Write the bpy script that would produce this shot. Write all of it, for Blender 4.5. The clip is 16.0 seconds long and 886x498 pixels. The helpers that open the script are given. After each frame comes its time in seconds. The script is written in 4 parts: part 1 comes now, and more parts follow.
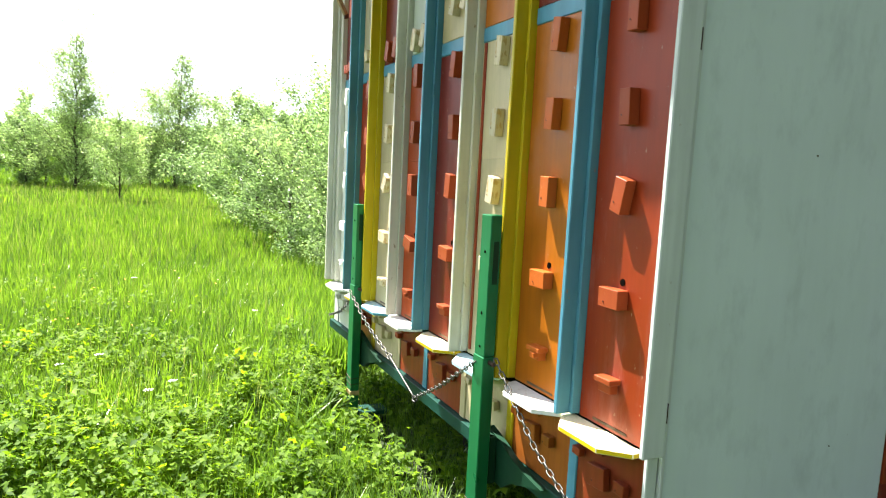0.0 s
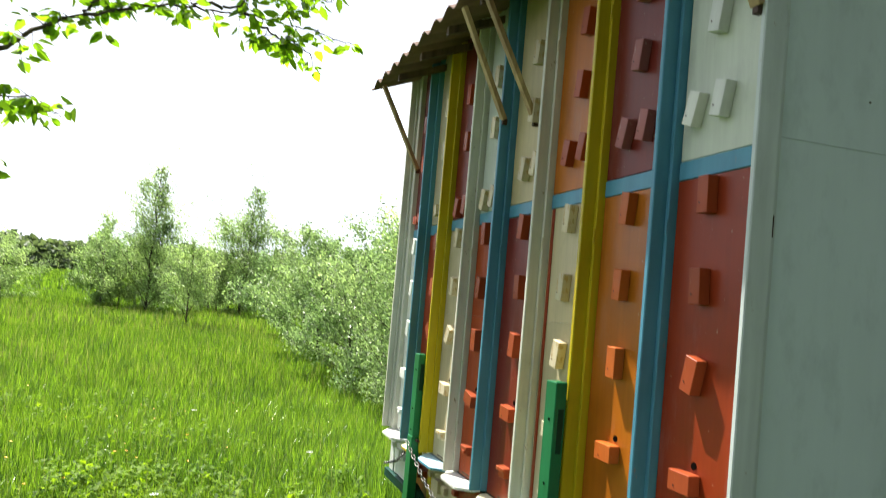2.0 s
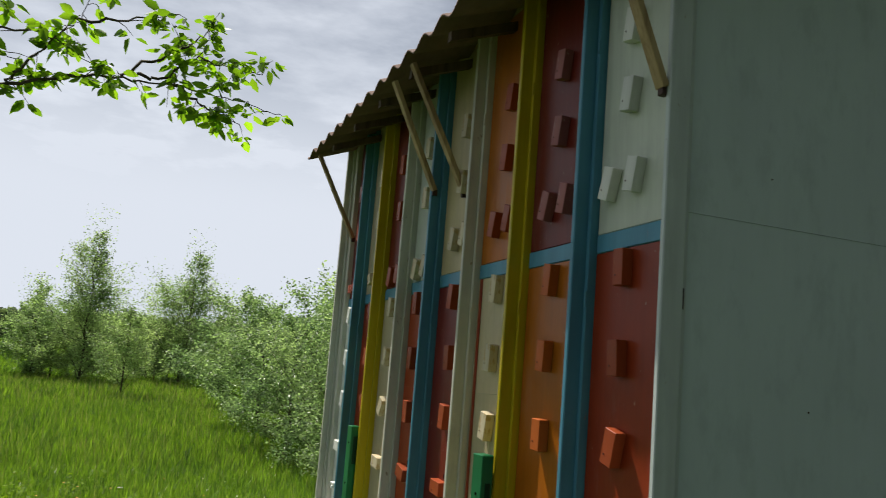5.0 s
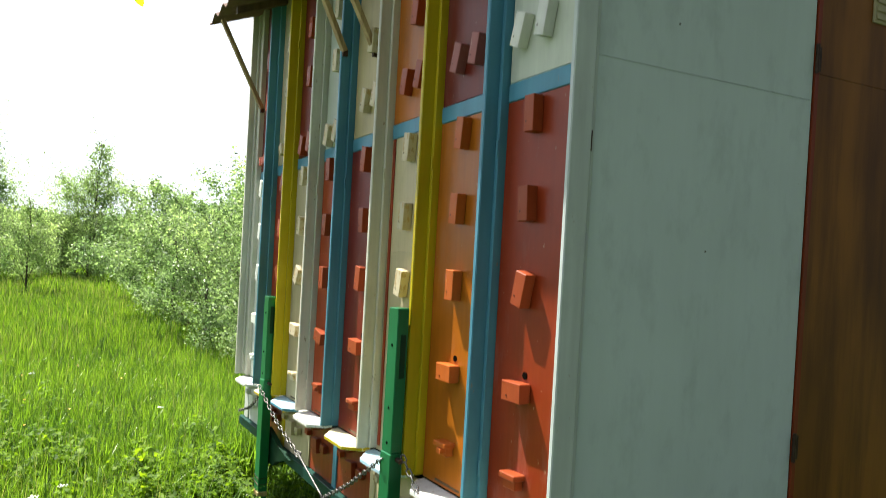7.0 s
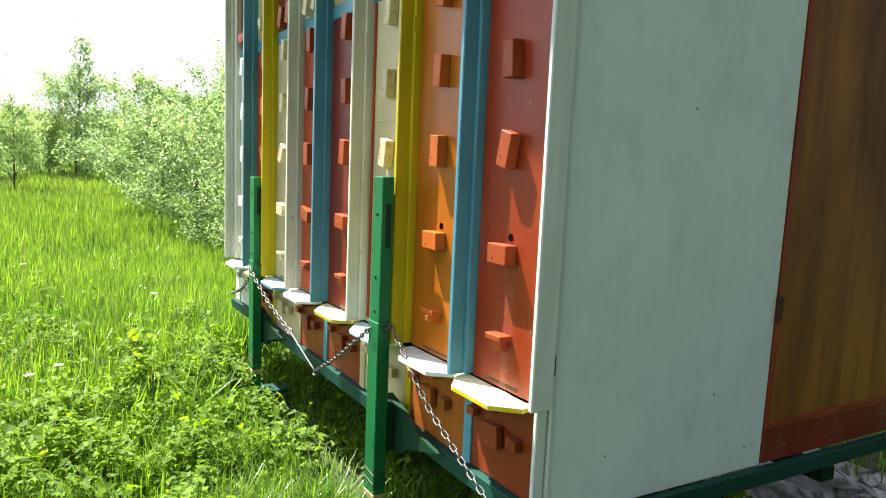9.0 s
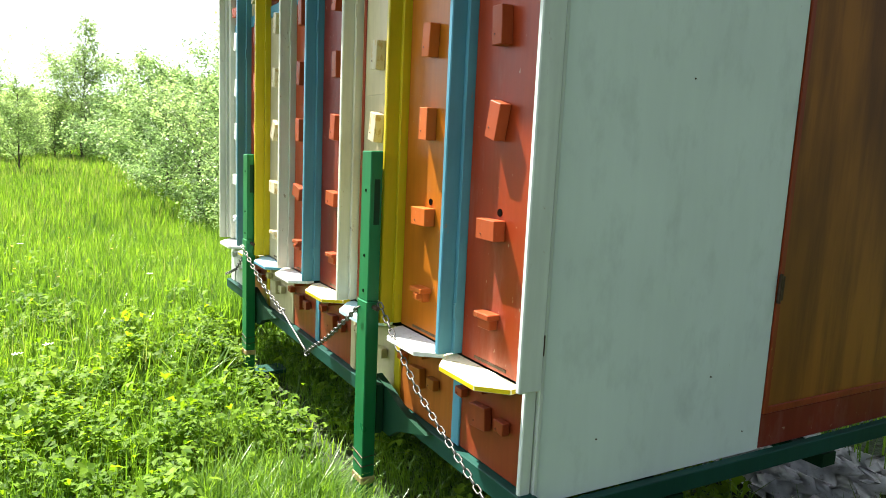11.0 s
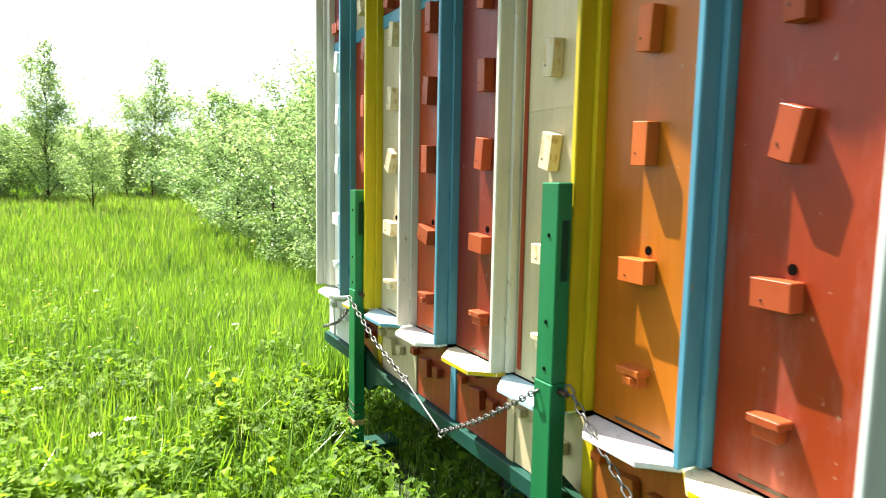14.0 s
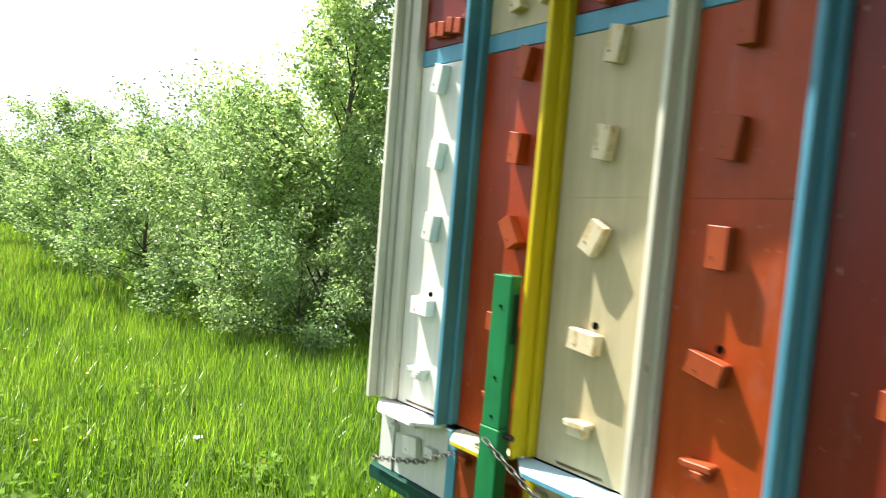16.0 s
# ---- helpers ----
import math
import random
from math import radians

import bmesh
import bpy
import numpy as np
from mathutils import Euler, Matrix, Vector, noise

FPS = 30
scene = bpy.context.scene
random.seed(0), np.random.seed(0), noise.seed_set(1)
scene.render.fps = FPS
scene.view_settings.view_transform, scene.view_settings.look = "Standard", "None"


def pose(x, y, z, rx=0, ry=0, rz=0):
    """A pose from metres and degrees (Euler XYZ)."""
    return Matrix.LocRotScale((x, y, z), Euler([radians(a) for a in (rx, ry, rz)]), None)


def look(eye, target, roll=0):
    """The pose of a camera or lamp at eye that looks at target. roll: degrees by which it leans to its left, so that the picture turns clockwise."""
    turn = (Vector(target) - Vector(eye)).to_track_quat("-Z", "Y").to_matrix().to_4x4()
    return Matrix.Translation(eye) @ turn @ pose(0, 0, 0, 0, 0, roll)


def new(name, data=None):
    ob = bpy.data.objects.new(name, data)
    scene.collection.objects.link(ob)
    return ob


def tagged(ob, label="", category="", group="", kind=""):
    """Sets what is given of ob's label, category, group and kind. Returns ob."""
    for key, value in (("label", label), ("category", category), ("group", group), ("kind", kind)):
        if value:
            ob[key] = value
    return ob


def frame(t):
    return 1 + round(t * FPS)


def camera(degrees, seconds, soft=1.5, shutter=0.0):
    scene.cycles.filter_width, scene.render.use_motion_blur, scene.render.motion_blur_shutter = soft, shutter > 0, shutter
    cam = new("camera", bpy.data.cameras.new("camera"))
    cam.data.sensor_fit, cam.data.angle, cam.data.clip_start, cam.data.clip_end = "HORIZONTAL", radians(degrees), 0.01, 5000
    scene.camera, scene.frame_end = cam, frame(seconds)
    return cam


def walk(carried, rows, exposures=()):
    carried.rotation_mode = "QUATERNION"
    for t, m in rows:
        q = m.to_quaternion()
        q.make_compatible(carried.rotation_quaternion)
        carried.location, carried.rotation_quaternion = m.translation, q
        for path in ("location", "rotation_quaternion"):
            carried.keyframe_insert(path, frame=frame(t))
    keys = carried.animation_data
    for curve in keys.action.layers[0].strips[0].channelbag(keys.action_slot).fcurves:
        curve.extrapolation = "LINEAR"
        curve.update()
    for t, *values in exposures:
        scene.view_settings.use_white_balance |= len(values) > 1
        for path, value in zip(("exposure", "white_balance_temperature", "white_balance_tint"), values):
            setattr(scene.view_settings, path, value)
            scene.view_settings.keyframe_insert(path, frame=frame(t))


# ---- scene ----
# ---------------------------------------------------------------- camera
cam = camera(60.3, 16.0, soft=0.9, shutter=0.5)
PATH = [
    (0, (-1.726, -1.611, 1.826), (-0.917, 0.204, 1.598), 2.35),
    (0.5, (-1.728, -1.602, 1.853), (-0.959, 0.237, 1.685), 2.82),
    (1, (-1.751, -1.613, 1.900), (-1.021, 0.246, 1.801), 2.68),
    (1.5, (-1.773, -1.625, 1.940), (-1.078, 0.250, 1.912), 3.26),
    (2, (-1.778, -1.621, 1.960), (-1.124, 0.265, 2.068), 4.53),
    (2.5, (-1.779, -1.629, 1.983), (-1.168, 0.266, 2.184), 4.80),
    (3, (-1.776, -1.633, 2.015), (-1.173, 0.258, 2.262), 4.39),
    (5.5, (-1.665, -1.665, 1.978), (-0.827, 0.130, 2.258), 3.29),
    (6, (-1.654, -1.666, 1.941), (-0.738, 0.097, 2.168), 2.54),
    (6.5, (-1.652, -1.664, 1.898), (-0.697, 0.089, 2.022), 2.77),
    (7, (-1.651, -1.649, 1.844), (-0.672, 0.096, 1.859), 2.58),
    (7.5, (-1.623, -1.631, 1.810), (-0.649, 0.114, 1.738), 1.78),
    (8, (-1.607, -1.626, 1.768), (-0.630, 0.114, 1.633), 1.78),
    (8.5, (-1.601, -1.617, 1.736), (-0.610, 0.110, 1.537), 1.70),
    (9, (-1.586, -1.617, 1.716), (-0.593, 0.100, 1.462), 1.81),
    (9.5, (-1.579, -1.619, 1.691), (-0.578, 0.089, 1.404), 2.31),
    (12, (-1.343, -1.456, 1.660), (-0.456, 0.312, 1.363), 0.62),
    (12.5, (-1.292, -1.348, 1.646), (-0.520, 0.475, 1.368), 0.73),
    (13, (-1.392, -1.168, 1.646), (-0.576, 0.634, 1.353), 1.86),
    (13.5, (-1.521, -0.945, 1.659), (-0.736, 0.877, 1.415), 0.44),
    (14, (-1.496, -0.621, 1.653), (-0.653, 1.178, 1.432), 0.48),
    (14.5, (-1.567, -0.208, 1.686), (-0.655, 1.562, 1.500), 2.13),
    (15, (-1.820, 0.306, 1.648), (-0.670, 1.937, 1.523), 2.32),
    (15.5, (-2.025, 0.831, 1.704), (-0.829, 2.430, 1.576), 2.16),
    (16, (-2.034, 1.460, 1.750), (-0.793, 3.023, 1.632), 3.80),
]
EXPOSURES = [(0, 2.12), (0.5, 2.02), (1.0, 1.98), (1.5, 1.8), (2.0, 1.45), (2.5, 0.98), (3.0, 0.7), (5.5, 0.28), (6.0, 0.70), (6.5, 1.28), (7.0, 1.45), (7.5, 1.68), (8.0, 1.88), (9.0, 1.95), (12.0, 2.15), (14.5, 2.13), (15.5, 1.86), (16, 1.74)]
walk(cam, [(t, look(eye, target, roll)) for t, eye, target, roll in PATH], EXPOSURES)

# ---------------------------------------------------------------- world and sun
SUN = Vector((-1.0, 2.35, 4.5)).normalized()
SUN_EL = math.asin(SUN.z)
SUN_ROT = math.atan2(SUN.x, SUN.y)
world = bpy.data.worlds.new("sky")
scene.world = world
world.use_nodes = True
wn, wl = world.node_tree.nodes, world.node_tree.links
sky = wn.new("ShaderNodeTexSky")
sky.sky_type = "NISHITA"
sky.sun_disc = False
sky.sun_elevation, sky.sun_rotation = SUN_EL, SUN_ROT
sky.air_density, sky.dust_density, sky.ozone_density = 1.0, 1.6, 1.0
wtc = wn.new("ShaderNodeTexCoord")
wmap = wn.new("ShaderNodeMapping")
wmap.inputs["Scale"].default_value = (1.0, 1.0, 3.2)
wnoise = wn.new("ShaderNodeTexNoise")
wnoise.inputs["Scale"].default_value = 2.3
wnoise.inputs["Detail"].default_value = 7.0
wnoise.inputs["Roughness"].default_value = 0.58
wramp = wn.new("ShaderNodeValToRGB")
wramp.color_ramp.elements[0].position, wramp.color_ramp.elements[1].position = 0.28, 0.62
wmix = wn.new("ShaderNodeMix")
wmix.data_type = "RGBA"
wdot = wn.new("ShaderNodeVectorMath")
wdot.operation = "DOT_PRODUCT"
wdot.inputs[1].default_value = Vector((-0.36, 0.87, 0.35)).normalized()
wside = wn.new("ShaderNodeMapRange")
wside.interpolation_type = "SMOOTHSTEP"
for key, v in (("From Min", -0.35), ("From Max", 0.72), ("To Min", 2.2), ("To Max", 17.0)):
    wside.inputs[key].default_value = v
wl.new(wtc.outputs["Generated"], wdot.inputs[0])
wl.new(wdot.outputs["Value"], wside.inputs["Value"])
wcloud = wn.new("ShaderNodeCombineColor")
for key in ("Red", "Green", "Blue"):
    wl.new(wside.outputs["Result"], wcloud.inputs[key])
wtint = wn.new("ShaderNodeMix")
wtint.data_type, wtint.blend_type = "RGBA", "MULTIPLY"
wtint.inputs["Factor"].default_value = 1.0
wtint.inputs["B"].default_value = (0.93, 0.99, 1.10, 1)
wl.new(wcloud.outputs["Color"], wtint.inputs["A"])
wl.new(wtint.outputs["Result"], wmix.inputs["B"])
wl.new(wtc.outputs["Generated"], wmap.inputs["Vector"])
wl.new(wmap.outputs["Vector"], wnoise.inputs["Vector"])
wl.new(wnoise.outputs["Fac"], wramp.inputs["Fac"])
wsep = wn.new("ShaderNodeSeparateXYZ")
wl.new(wtc.outputs["Generated"], wsep.inputs["Vector"])
whaze = wn.new("ShaderNodeMapRange")
whaze.interpolation_type = "SMOOTHSTEP"
for key, v in (("From Min", 0.16), ("From Max", 0.55), ("To Min", 1.0), ("To Max", 0.0)):
    whaze.inputs[key].default_value = v
wl.new(wsep.outputs["Z"], whaze.inputs["Value"])
wmax = wn.new("ShaderNodeMath")
wmax.operation = "MAXIMUM"
wl.new(wramp.outputs["Color"], wmax.inputs[0])
wl.new(whaze.outputs["Result"], wmax.inputs[1])
wl.new(wmax.outputs["Value"], wmix.inputs["Factor"])
wl.new(sky.outputs["Color"], wmix.inputs["A"])
wl.new(wmix.outputs["Result"], wn["Background"].inputs["Color"])
wn["Background"].inputs["Strength"].default_value = 0.038

sun = new("sun", bpy.data.lights.new("sun", "SUN"))
sun.data.energy, sun.data.angle, sun.data.color = 5.0, radians(0.5), (1.0, 0.95, 0.87)
sun.matrix_world = look(SUN * 40, (0, 0, 0))


# ---------------------------------------------------------------- materials
def nodes_of(name):
    m = bpy.data.materials.new(name)
    m.use_nodes = True
    return m, m.node_tree.nodes, m.node_tree.links, m.node_tree.nodes["Principled BSDF"]


def tex(n, l, kind, scale, detail=4.0, stretch=(1, 1, 1), rough=0.55):
    tc = n.new("ShaderNodeTexCoord")
    mp = n.new("ShaderNodeMapping")
    mp.inputs["Scale"].default_value = stretch
    t = n.new(kind)
    t.inputs["Scale"].default_value = scale
    if "Detail" in t.inputs:
        t.inputs["Detail"].default_value = detail
        t.inputs["Roughness"].default_value = rough
    l.new(tc.outputs["Object"], mp.inputs["Vector"])
    l.new(mp.outputs["Vector"], t.inputs["Vector"])
    return t


def ramp(n, l, src, stops):
    r = n.new("ShaderNodeValToRGB")
    e = r.color_ramp.elements
    while len(e) < len(stops):
        e.new(0.5)
    for k, (p, c) in enumerate(stops):
        e[k].position = p
        e[k].color = (*c, 1) if len(c) == 3 else c
    l.new(src, r.inputs["Fac"])
    return r


def mix(n, l, fac, a, b, mode="MIX"):
    m = n.new("ShaderNodeMix")
    m.data_type = "RGBA"
    m.blend_type = mode
    for key, v in (("Factor", fac), ("A", a), ("B", b)):
        if isinstance(v, (int, float)):
            m.inputs[key].default_value = v
        elif isinstance(v, tuple):
            m.inputs[key].default_value = (*v, 1)
        else:
            l.new(v, m.inputs[key])
    return m.outputs["Result"]


def shade(c, k):
    return tuple(max(0.0, min(1.0, q * k)) for q in c)


def bump(n, l, bsdf, src, strength, dist):
    b = n.new("ShaderNodeBump")
    b.inputs["Strength"].default_value = strength
    b.inputs["Distance"].default_value = dist
    l.new(src, b.inputs["Height"])
    l.new(b.outputs["Normal"], bsdf.inputs["Normal"])


def paint(name, colour, rough=0.45, worn=(0.32, 0.25, 0.17), wear=0.12, spread=0.14, coat=0.0, brush=1.0, smudge=0.0):
    """Oil paint on board: brush streaks, stains, chips that show the wood."""
    m, n, l, b = nodes_of(name)
    big = tex(n, l, "ShaderNodeTexNoise", 2.2, 3.0)
    streak = tex(n, l, "ShaderNodeTexNoise", 26.0, 5.0, (1.0, 1.0, 0.07))
    chips = tex(n, l, "ShaderNodeTexNoise", 34.0, 6.0, (1, 1, 0.45), 0.7)
    tone = ramp(n, l, big.outputs["Fac"], [(0.3, shade(colour, 1 - spread)), (0.7, shade(colour, 1 + spread))])
    col = mix(n, l, 0.22 * brush, tone.outputs["Color"], ramp(n, l, streak.outputs["Fac"], [(0.35, shade(colour, 0.7)), (0.65, shade(colour, 1.25))]).outputs["Color"])
    info = n.new("ShaderNodeObjectInfo")
    vary = ramp(n, l, info.outputs["Random"], [(0.0, (0.84, 0.84, 0.84)), (1.0, (1.08, 1.05, 1.02))])
    col = mix(n, l, 1.0, col, vary.outputs["Color"], "MULTIPLY")
    lo = 0.72 - wear * 0.5
    col = mix(n, l, ramp(n, l, chips.outputs["Fac"], [(lo, (0, 0, 0)), (lo + 0.05, (1, 1, 1))]).outputs["Color"], col, worn)
    dirt = tex(n, l, "ShaderNodeTexNoise", 7.0, 8.0, (1, 1, 0.5), 0.65)
    col = mix(n, l, ramp(n, l, dirt.outputs["Fac"], [(0.52, (0, 0, 0)), (0.8, (0.5, 0.5, 0.5))]).outputs["Color"], col, shade(colour, 0.55))
    if smudge:
        pale = tuple(0.55 * q + 0.45 * p for q, p in zip(colour, (0.34, 0.22, 0.20)))
        blot = tex(n, l, "ShaderNodeTexNoise", 5.0, 6.0, (1, 1, 0.3), 0.7)
        col = mix(n, l, ramp(n, l, blot.outputs["Fac"], [(0.54, (0, 0, 0)), (0.74, (smudge,) * 3)]).outputs["Color"], col, pale)
        drop = tex(n, l, "ShaderNodeTexNoise", 48.0, 3.0, (1, 1, 0.6), 0.5)
        col = mix(n, l, ramp(n, l, drop.outputs["Fac"], [(0.70, (0, 0, 0)), (0.74, (smudge,) * 3)]).outputs["Color"], col, (0.42, 0.32, 0.22))
    l.new(col, b.inputs["Base Color"])
    rr = ramp(n, l, big.outputs["Fac"], [(0.3, (rough - 0.08,) * 3), (0.7, (rough + 0.12,) * 3)])
    l.new(rr.outputs["Color"], b.inputs["Roughness"])
    b.inputs["Specular IOR Level"].default_value = 0.18
    b.inputs["Coat Weight"].default_value = coat * 0.32
    b.inputs["Coat Roughness"].default_value = 0.22
    bump(n, l, b, streak.outputs["Fac"], 0.25, 0.002)
    return m


def grained(name, dark, light, rough=0.6, scale=14.0, along=(1, 1, 0.06)):
    """Bare or varnished wood with grain along its length."""
    m, n, l, b = nodes_of(name)
    g = tex(n, l, "ShaderNodeTexNoise", scale, 8.0, along, 0.62)
    big = tex(n, l, "ShaderNodeTexNoise", 2.6, 3.0, (1, 1, 0.35))
    col = ramp(n, l, g.outputs["Fac"], [(0.3, dark), (0.55, light), (0.78, shade(light, 1.15))])
    c = mix(n, l, ramp(n, l, big.outputs["Fac"], [(0.42, (0, 0, 0)), (0.72, (0.75, 0.75, 0.75))]).outputs["Color"], col.outputs["Color"], shade(dark, 0.8))
    l.new(c, b.inputs["Base Color"])
    b.inputs["Roughness"].default_value = rough
    b.inputs["Specular IOR Level"].default_value = 0.25
    bump(n, l, b, g.outputs["Fac"], 0.3, 0.002)
    return m


def leafy(name, lo, hi, through_col, gloss=0.35, glow=0.45, shine=0.45):
    """Leaf or blade: varied greens, light let through."""
    m, n, l, b = nodes_of(name)
    geo = n.new("ShaderNodeNewGeometry")
    col = ramp(n, l, geo.outputs["Random Per Island"], [(0.0, lo), (0.6, hi), (1.0, shade(hi, 1.35))])
    patch = tex(n, l, "ShaderNodeTexNoise", 0.8, 3.0)
    c = mix(n, l, 1.0, col.outputs["Color"], ramp(n, l, patch.outputs["Fac"], [(0.3, (0.64, 0.72, 0.62)), (0.7, (1.22, 1.14, 1.0))]).outputs["Color"], "MULTIPLY")
    l.new(c, b.inputs["Base Color"])
    b.inputs["Roughness"].default_value = gloss
    b.inputs["Specular IOR Level"].default_value = shine
    tr = n.new("ShaderNodeBsdfTranslucent")
    tcol = mix(n, l, 1.0, c, through_col, "MULTIPLY")
    l.new(tcol, tr.inputs["Color"])
    ms = n.new("ShaderNodeMixShader")
    ms.inputs["Fac"].default_value = glow
    l.new(b.outputs["BSDF"], ms.inputs[1])
    l.new(tr.outputs["BSDF"], ms.inputs[2])
    l.new(ms.outputs["Shader"], n["Material Output"].inputs["Surface"])
    return m


def metal(name, colour, rough):
    m, n, l, b = nodes_of(name)
    t = tex(n, l, "ShaderNodeTexNoise", 60.0, 4.0)
    c = ramp(n, l, t.outputs["Fac"], [(0.35, shade(colour, 0.6)), (0.65, colour)])
    l.new(c.outputs["Color"], b.inputs["Base Color"])
    b.inputs["Metallic"].default_value = 0.85
    b.inputs["Roughness"].default_value = rough
    return m


RED = paint("red_paint", (0.262, 0.034, 0.008), 0.36, (0.16, 0.04, 0.03), 0.05, 0.22, 0.35, smudge=0.55)
DARK_RED = paint("dark_red_paint", (0.148, 0.019, 0.011), 0.36, (0.16, 0.05, 0.04), 0.05, 0.2, 0.3, smudge=0.55)
BRICK_RED = paint("brick_red_paint", (0.34, 0.052, 0.009), 0.36, (0.2, 0.06, 0.03), 0.06, 0.2, 0.3, smudge=0.55)
ORANGE = paint("orange_paint", (0.37, 0.112, 0.008), 0.36, (0.25, 0.09, 0.03), 0.05, 0.2, 0.35, smudge=0.55)
CREAM = paint("cream_paint", (0.475, 0.415, 0.255), 0.42, (0.35, 0.28, 0.18), 0.08, 0.08, 0.15)
KHAKI = paint("khaki_paint", (0.50, 0.42, 0.22), 0.42, (0.35, 0.26, 0.15), 0.08, 0.1, 0.15)
WHITE = paint("white_paint", (0.66, 0.68, 0.62), 0.45, (0.38, 0.33, 0.24), 0.12, 0.07, 0.1)
POST_WHITE = paint("post_white_paint", (0.58, 0.58, 0.49), 0.45, (0.34, 0.29, 0.2), 0.16, 0.1, 0.1)
CORNER_WHITE = paint("corner_white_paint", (0.58, 0.645, 0.62), 0.45, (0.34, 0.3, 0.24), 0.14, 0.08, 0.1)
SEAM = paint("seam_grey", (0.36, 0.43, 0.42), 0.7, (0.2, 0.2, 0.2), 0.0)
PALE = paint("pale_green_white_paint", (0.50, 0.55, 0.46), 0.45, (0.4, 0.36, 0.26), 0.06, 0.07, 0.1)
BLUE = paint("blue_paint", (0.085, 0.27, 0.38), 0.38, (0.22, 0.2, 0.17), 0.1, 0.12, 0.2)
LIGHT_BLUE = paint("light_blue_paint", (0.40, 0.60, 0.72), 0.4, (0.45, 0.5, 0.5), 0.15, 0.1, 0.1)
YELLOW = paint("yellow_paint", (0.55, 0.43, 0.012), 0.36, (0.3, 0.22, 0.08), 0.1, 0.12, 0.2)
# Yellow board tops whitened: overexposed sunlight put into the colour, plus worn chips.
SUNLIT_YELLOW = paint("sunlit_worn_yellow_paint", (0.80, 0.76, 0.52), 0.5, (0.62, 0.5, 0.2), 0.3, 0.07)
BOARD_WHITE = paint("board_white_paint", (0.80, 0.80, 0.76), 0.5, (0.5, 0.46, 0.36), 0.25, 0.06)
GREEN = paint("green_paint", (0.012, 0.155, 0.055), 0.34, (0.08, 0.09, 0.06), 0.1, 0.18, 0.25)
TEAL = paint("teal_green_paint", (0.006, 0.048, 0.036), 0.5, (0.05, 0.05, 0.04), 0.1, 0.2, 0.1)
# Dark green, deepened for the shadow that gusset and outrigger lie in.
SHADED_GREEN = paint("shaded_dark_green_paint", (0.004, 0.038, 0.018), 0.6, (0.05, 0.05, 0.04), 0.1, 0.2, 0.1)
GREY_WALL = paint("grey_green_wall_paint", (0.60, 0.70, 0.705), 0.55, (0.3, 0.3, 0.26), -0.02, 0.04, 0.05, 0.22)
# Column red and orange, darkened for the shade under the landing boards.
SHADED_RED = paint("shaded_red_brown_paint", (0.21, 0.036, 0.012), 0.4, (0.3, 0.13, 0.05), 0.14, 0.3, 0.3, 1.8)
SHADED_ORANGE = paint("shaded_orange_brown_paint", (0.29, 0.088, 0.013), 0.4, (0.36, 0.16, 0.05), 0.16, 0.35, 0.3, 2.2)
BLOCK_RED = paint("block_red_paint", (0.32, 0.060, 0.017), 0.45, (0.42, 0.2, 0.09), 0.2, 0.15, 0.15)
BLOCK_ORANGE = paint("block_orange_paint", (0.52, 0.12, 0.018), 0.45, (0.5, 0.26, 0.1), 0.22, 0.15, 0.15)
BLOCK_CREAM = paint("block_cream_paint", (0.60, 0.53, 0.36), 0.5, (0.46, 0.33, 0.16), 0.42, 0.12)
BLOCK_WHITE = paint("block_white_paint", (0.70, 0.72, 0.66), 0.5, (0.5, 0.44, 0.3), 0.15, 0.08)
BLOCK_PINK = paint("block_faded_red_paint", (0.33, 0.12, 0.11), 0.5, (0.5, 0.36, 0.3), 0.25, 0.15)
BARE = grained("bare_wood", (0.24, 0.15, 0.07), (0.48, 0.36, 0.18), 0.65, 30)
DOOR_WOOD = grained("varnished_door_wood", (0.085, 0.026, 0.006), (0.26, 0.098, 0.013), 0.5, 7.0, (1, 1, 0.09))
AGED = grained("aged_wood", (0.05, 0.032, 0.02), (0.14, 0.095, 0.055), 0.75, 22)
SLATE = paint("corrugated_sheet", (0.20, 0.13, 0.10), 0.8, (0.12, 0.1, 0.08), 0.15, 0.2)
STEEL = metal("chain_steel", (0.17, 0.165, 0.155), 0.5)
RUST = metal("rusty_steel", (0.09, 0.06, 0.045), 0.6)
BLACK, _n, _l, _b = nodes_of("dark_hole")
_b.inputs["Specular IOR Level"].default_value = 0.0
_b.inputs["Base Color"].default_value, _b.inputs["Roughness"].default_value = (0.006, 0.005, 0.004, 1), 0.9
BARK = grained("bark", (0.03, 0.025, 0.018), (0.12, 0.10, 0.075), 0.85, 18)
GRASS = leafy("grass_blades", (0.050, 0.122, 0.014), (0.150, 0.275, 0.040), (1.6, 1.5, 0.62), 0.32, 0.5, 0.6)
SEED = leafy("dry_grass_stalks", (0.16, 0.22, 0.07), (0.30, 0.33, 0.15), (1.3, 1.3, 0.7), 0.6, 0.4)
WEED = leafy("weed_leaves", (0.050, 0.120, 0.012), (0.165, 0.275, 0.030), (1.7, 1.6, 0.42), 0.55, 0.5, 0.14)
BUSH_LEAF = leafy("willow_leaves", (0.110, 0.175, 0.080), (0.310, 0.410, 0.225), (1.25, 1.38, 0.9), 0.34, 0.5)
BIRCH_LEAF = leafy("birch_leaves", (0.140, 0.210, 0.105), (0.340, 0.450, 0.240), (1.35, 1.42, 0.9), 0.36, 0.55)
FRUIT_LEAF = leafy("fruit_tree_leaves", (0.070, 0.140, 0.015), (0.160, 0.280, 0.030), (1.7, 1.8, 0.5), 0.4, 0.6)
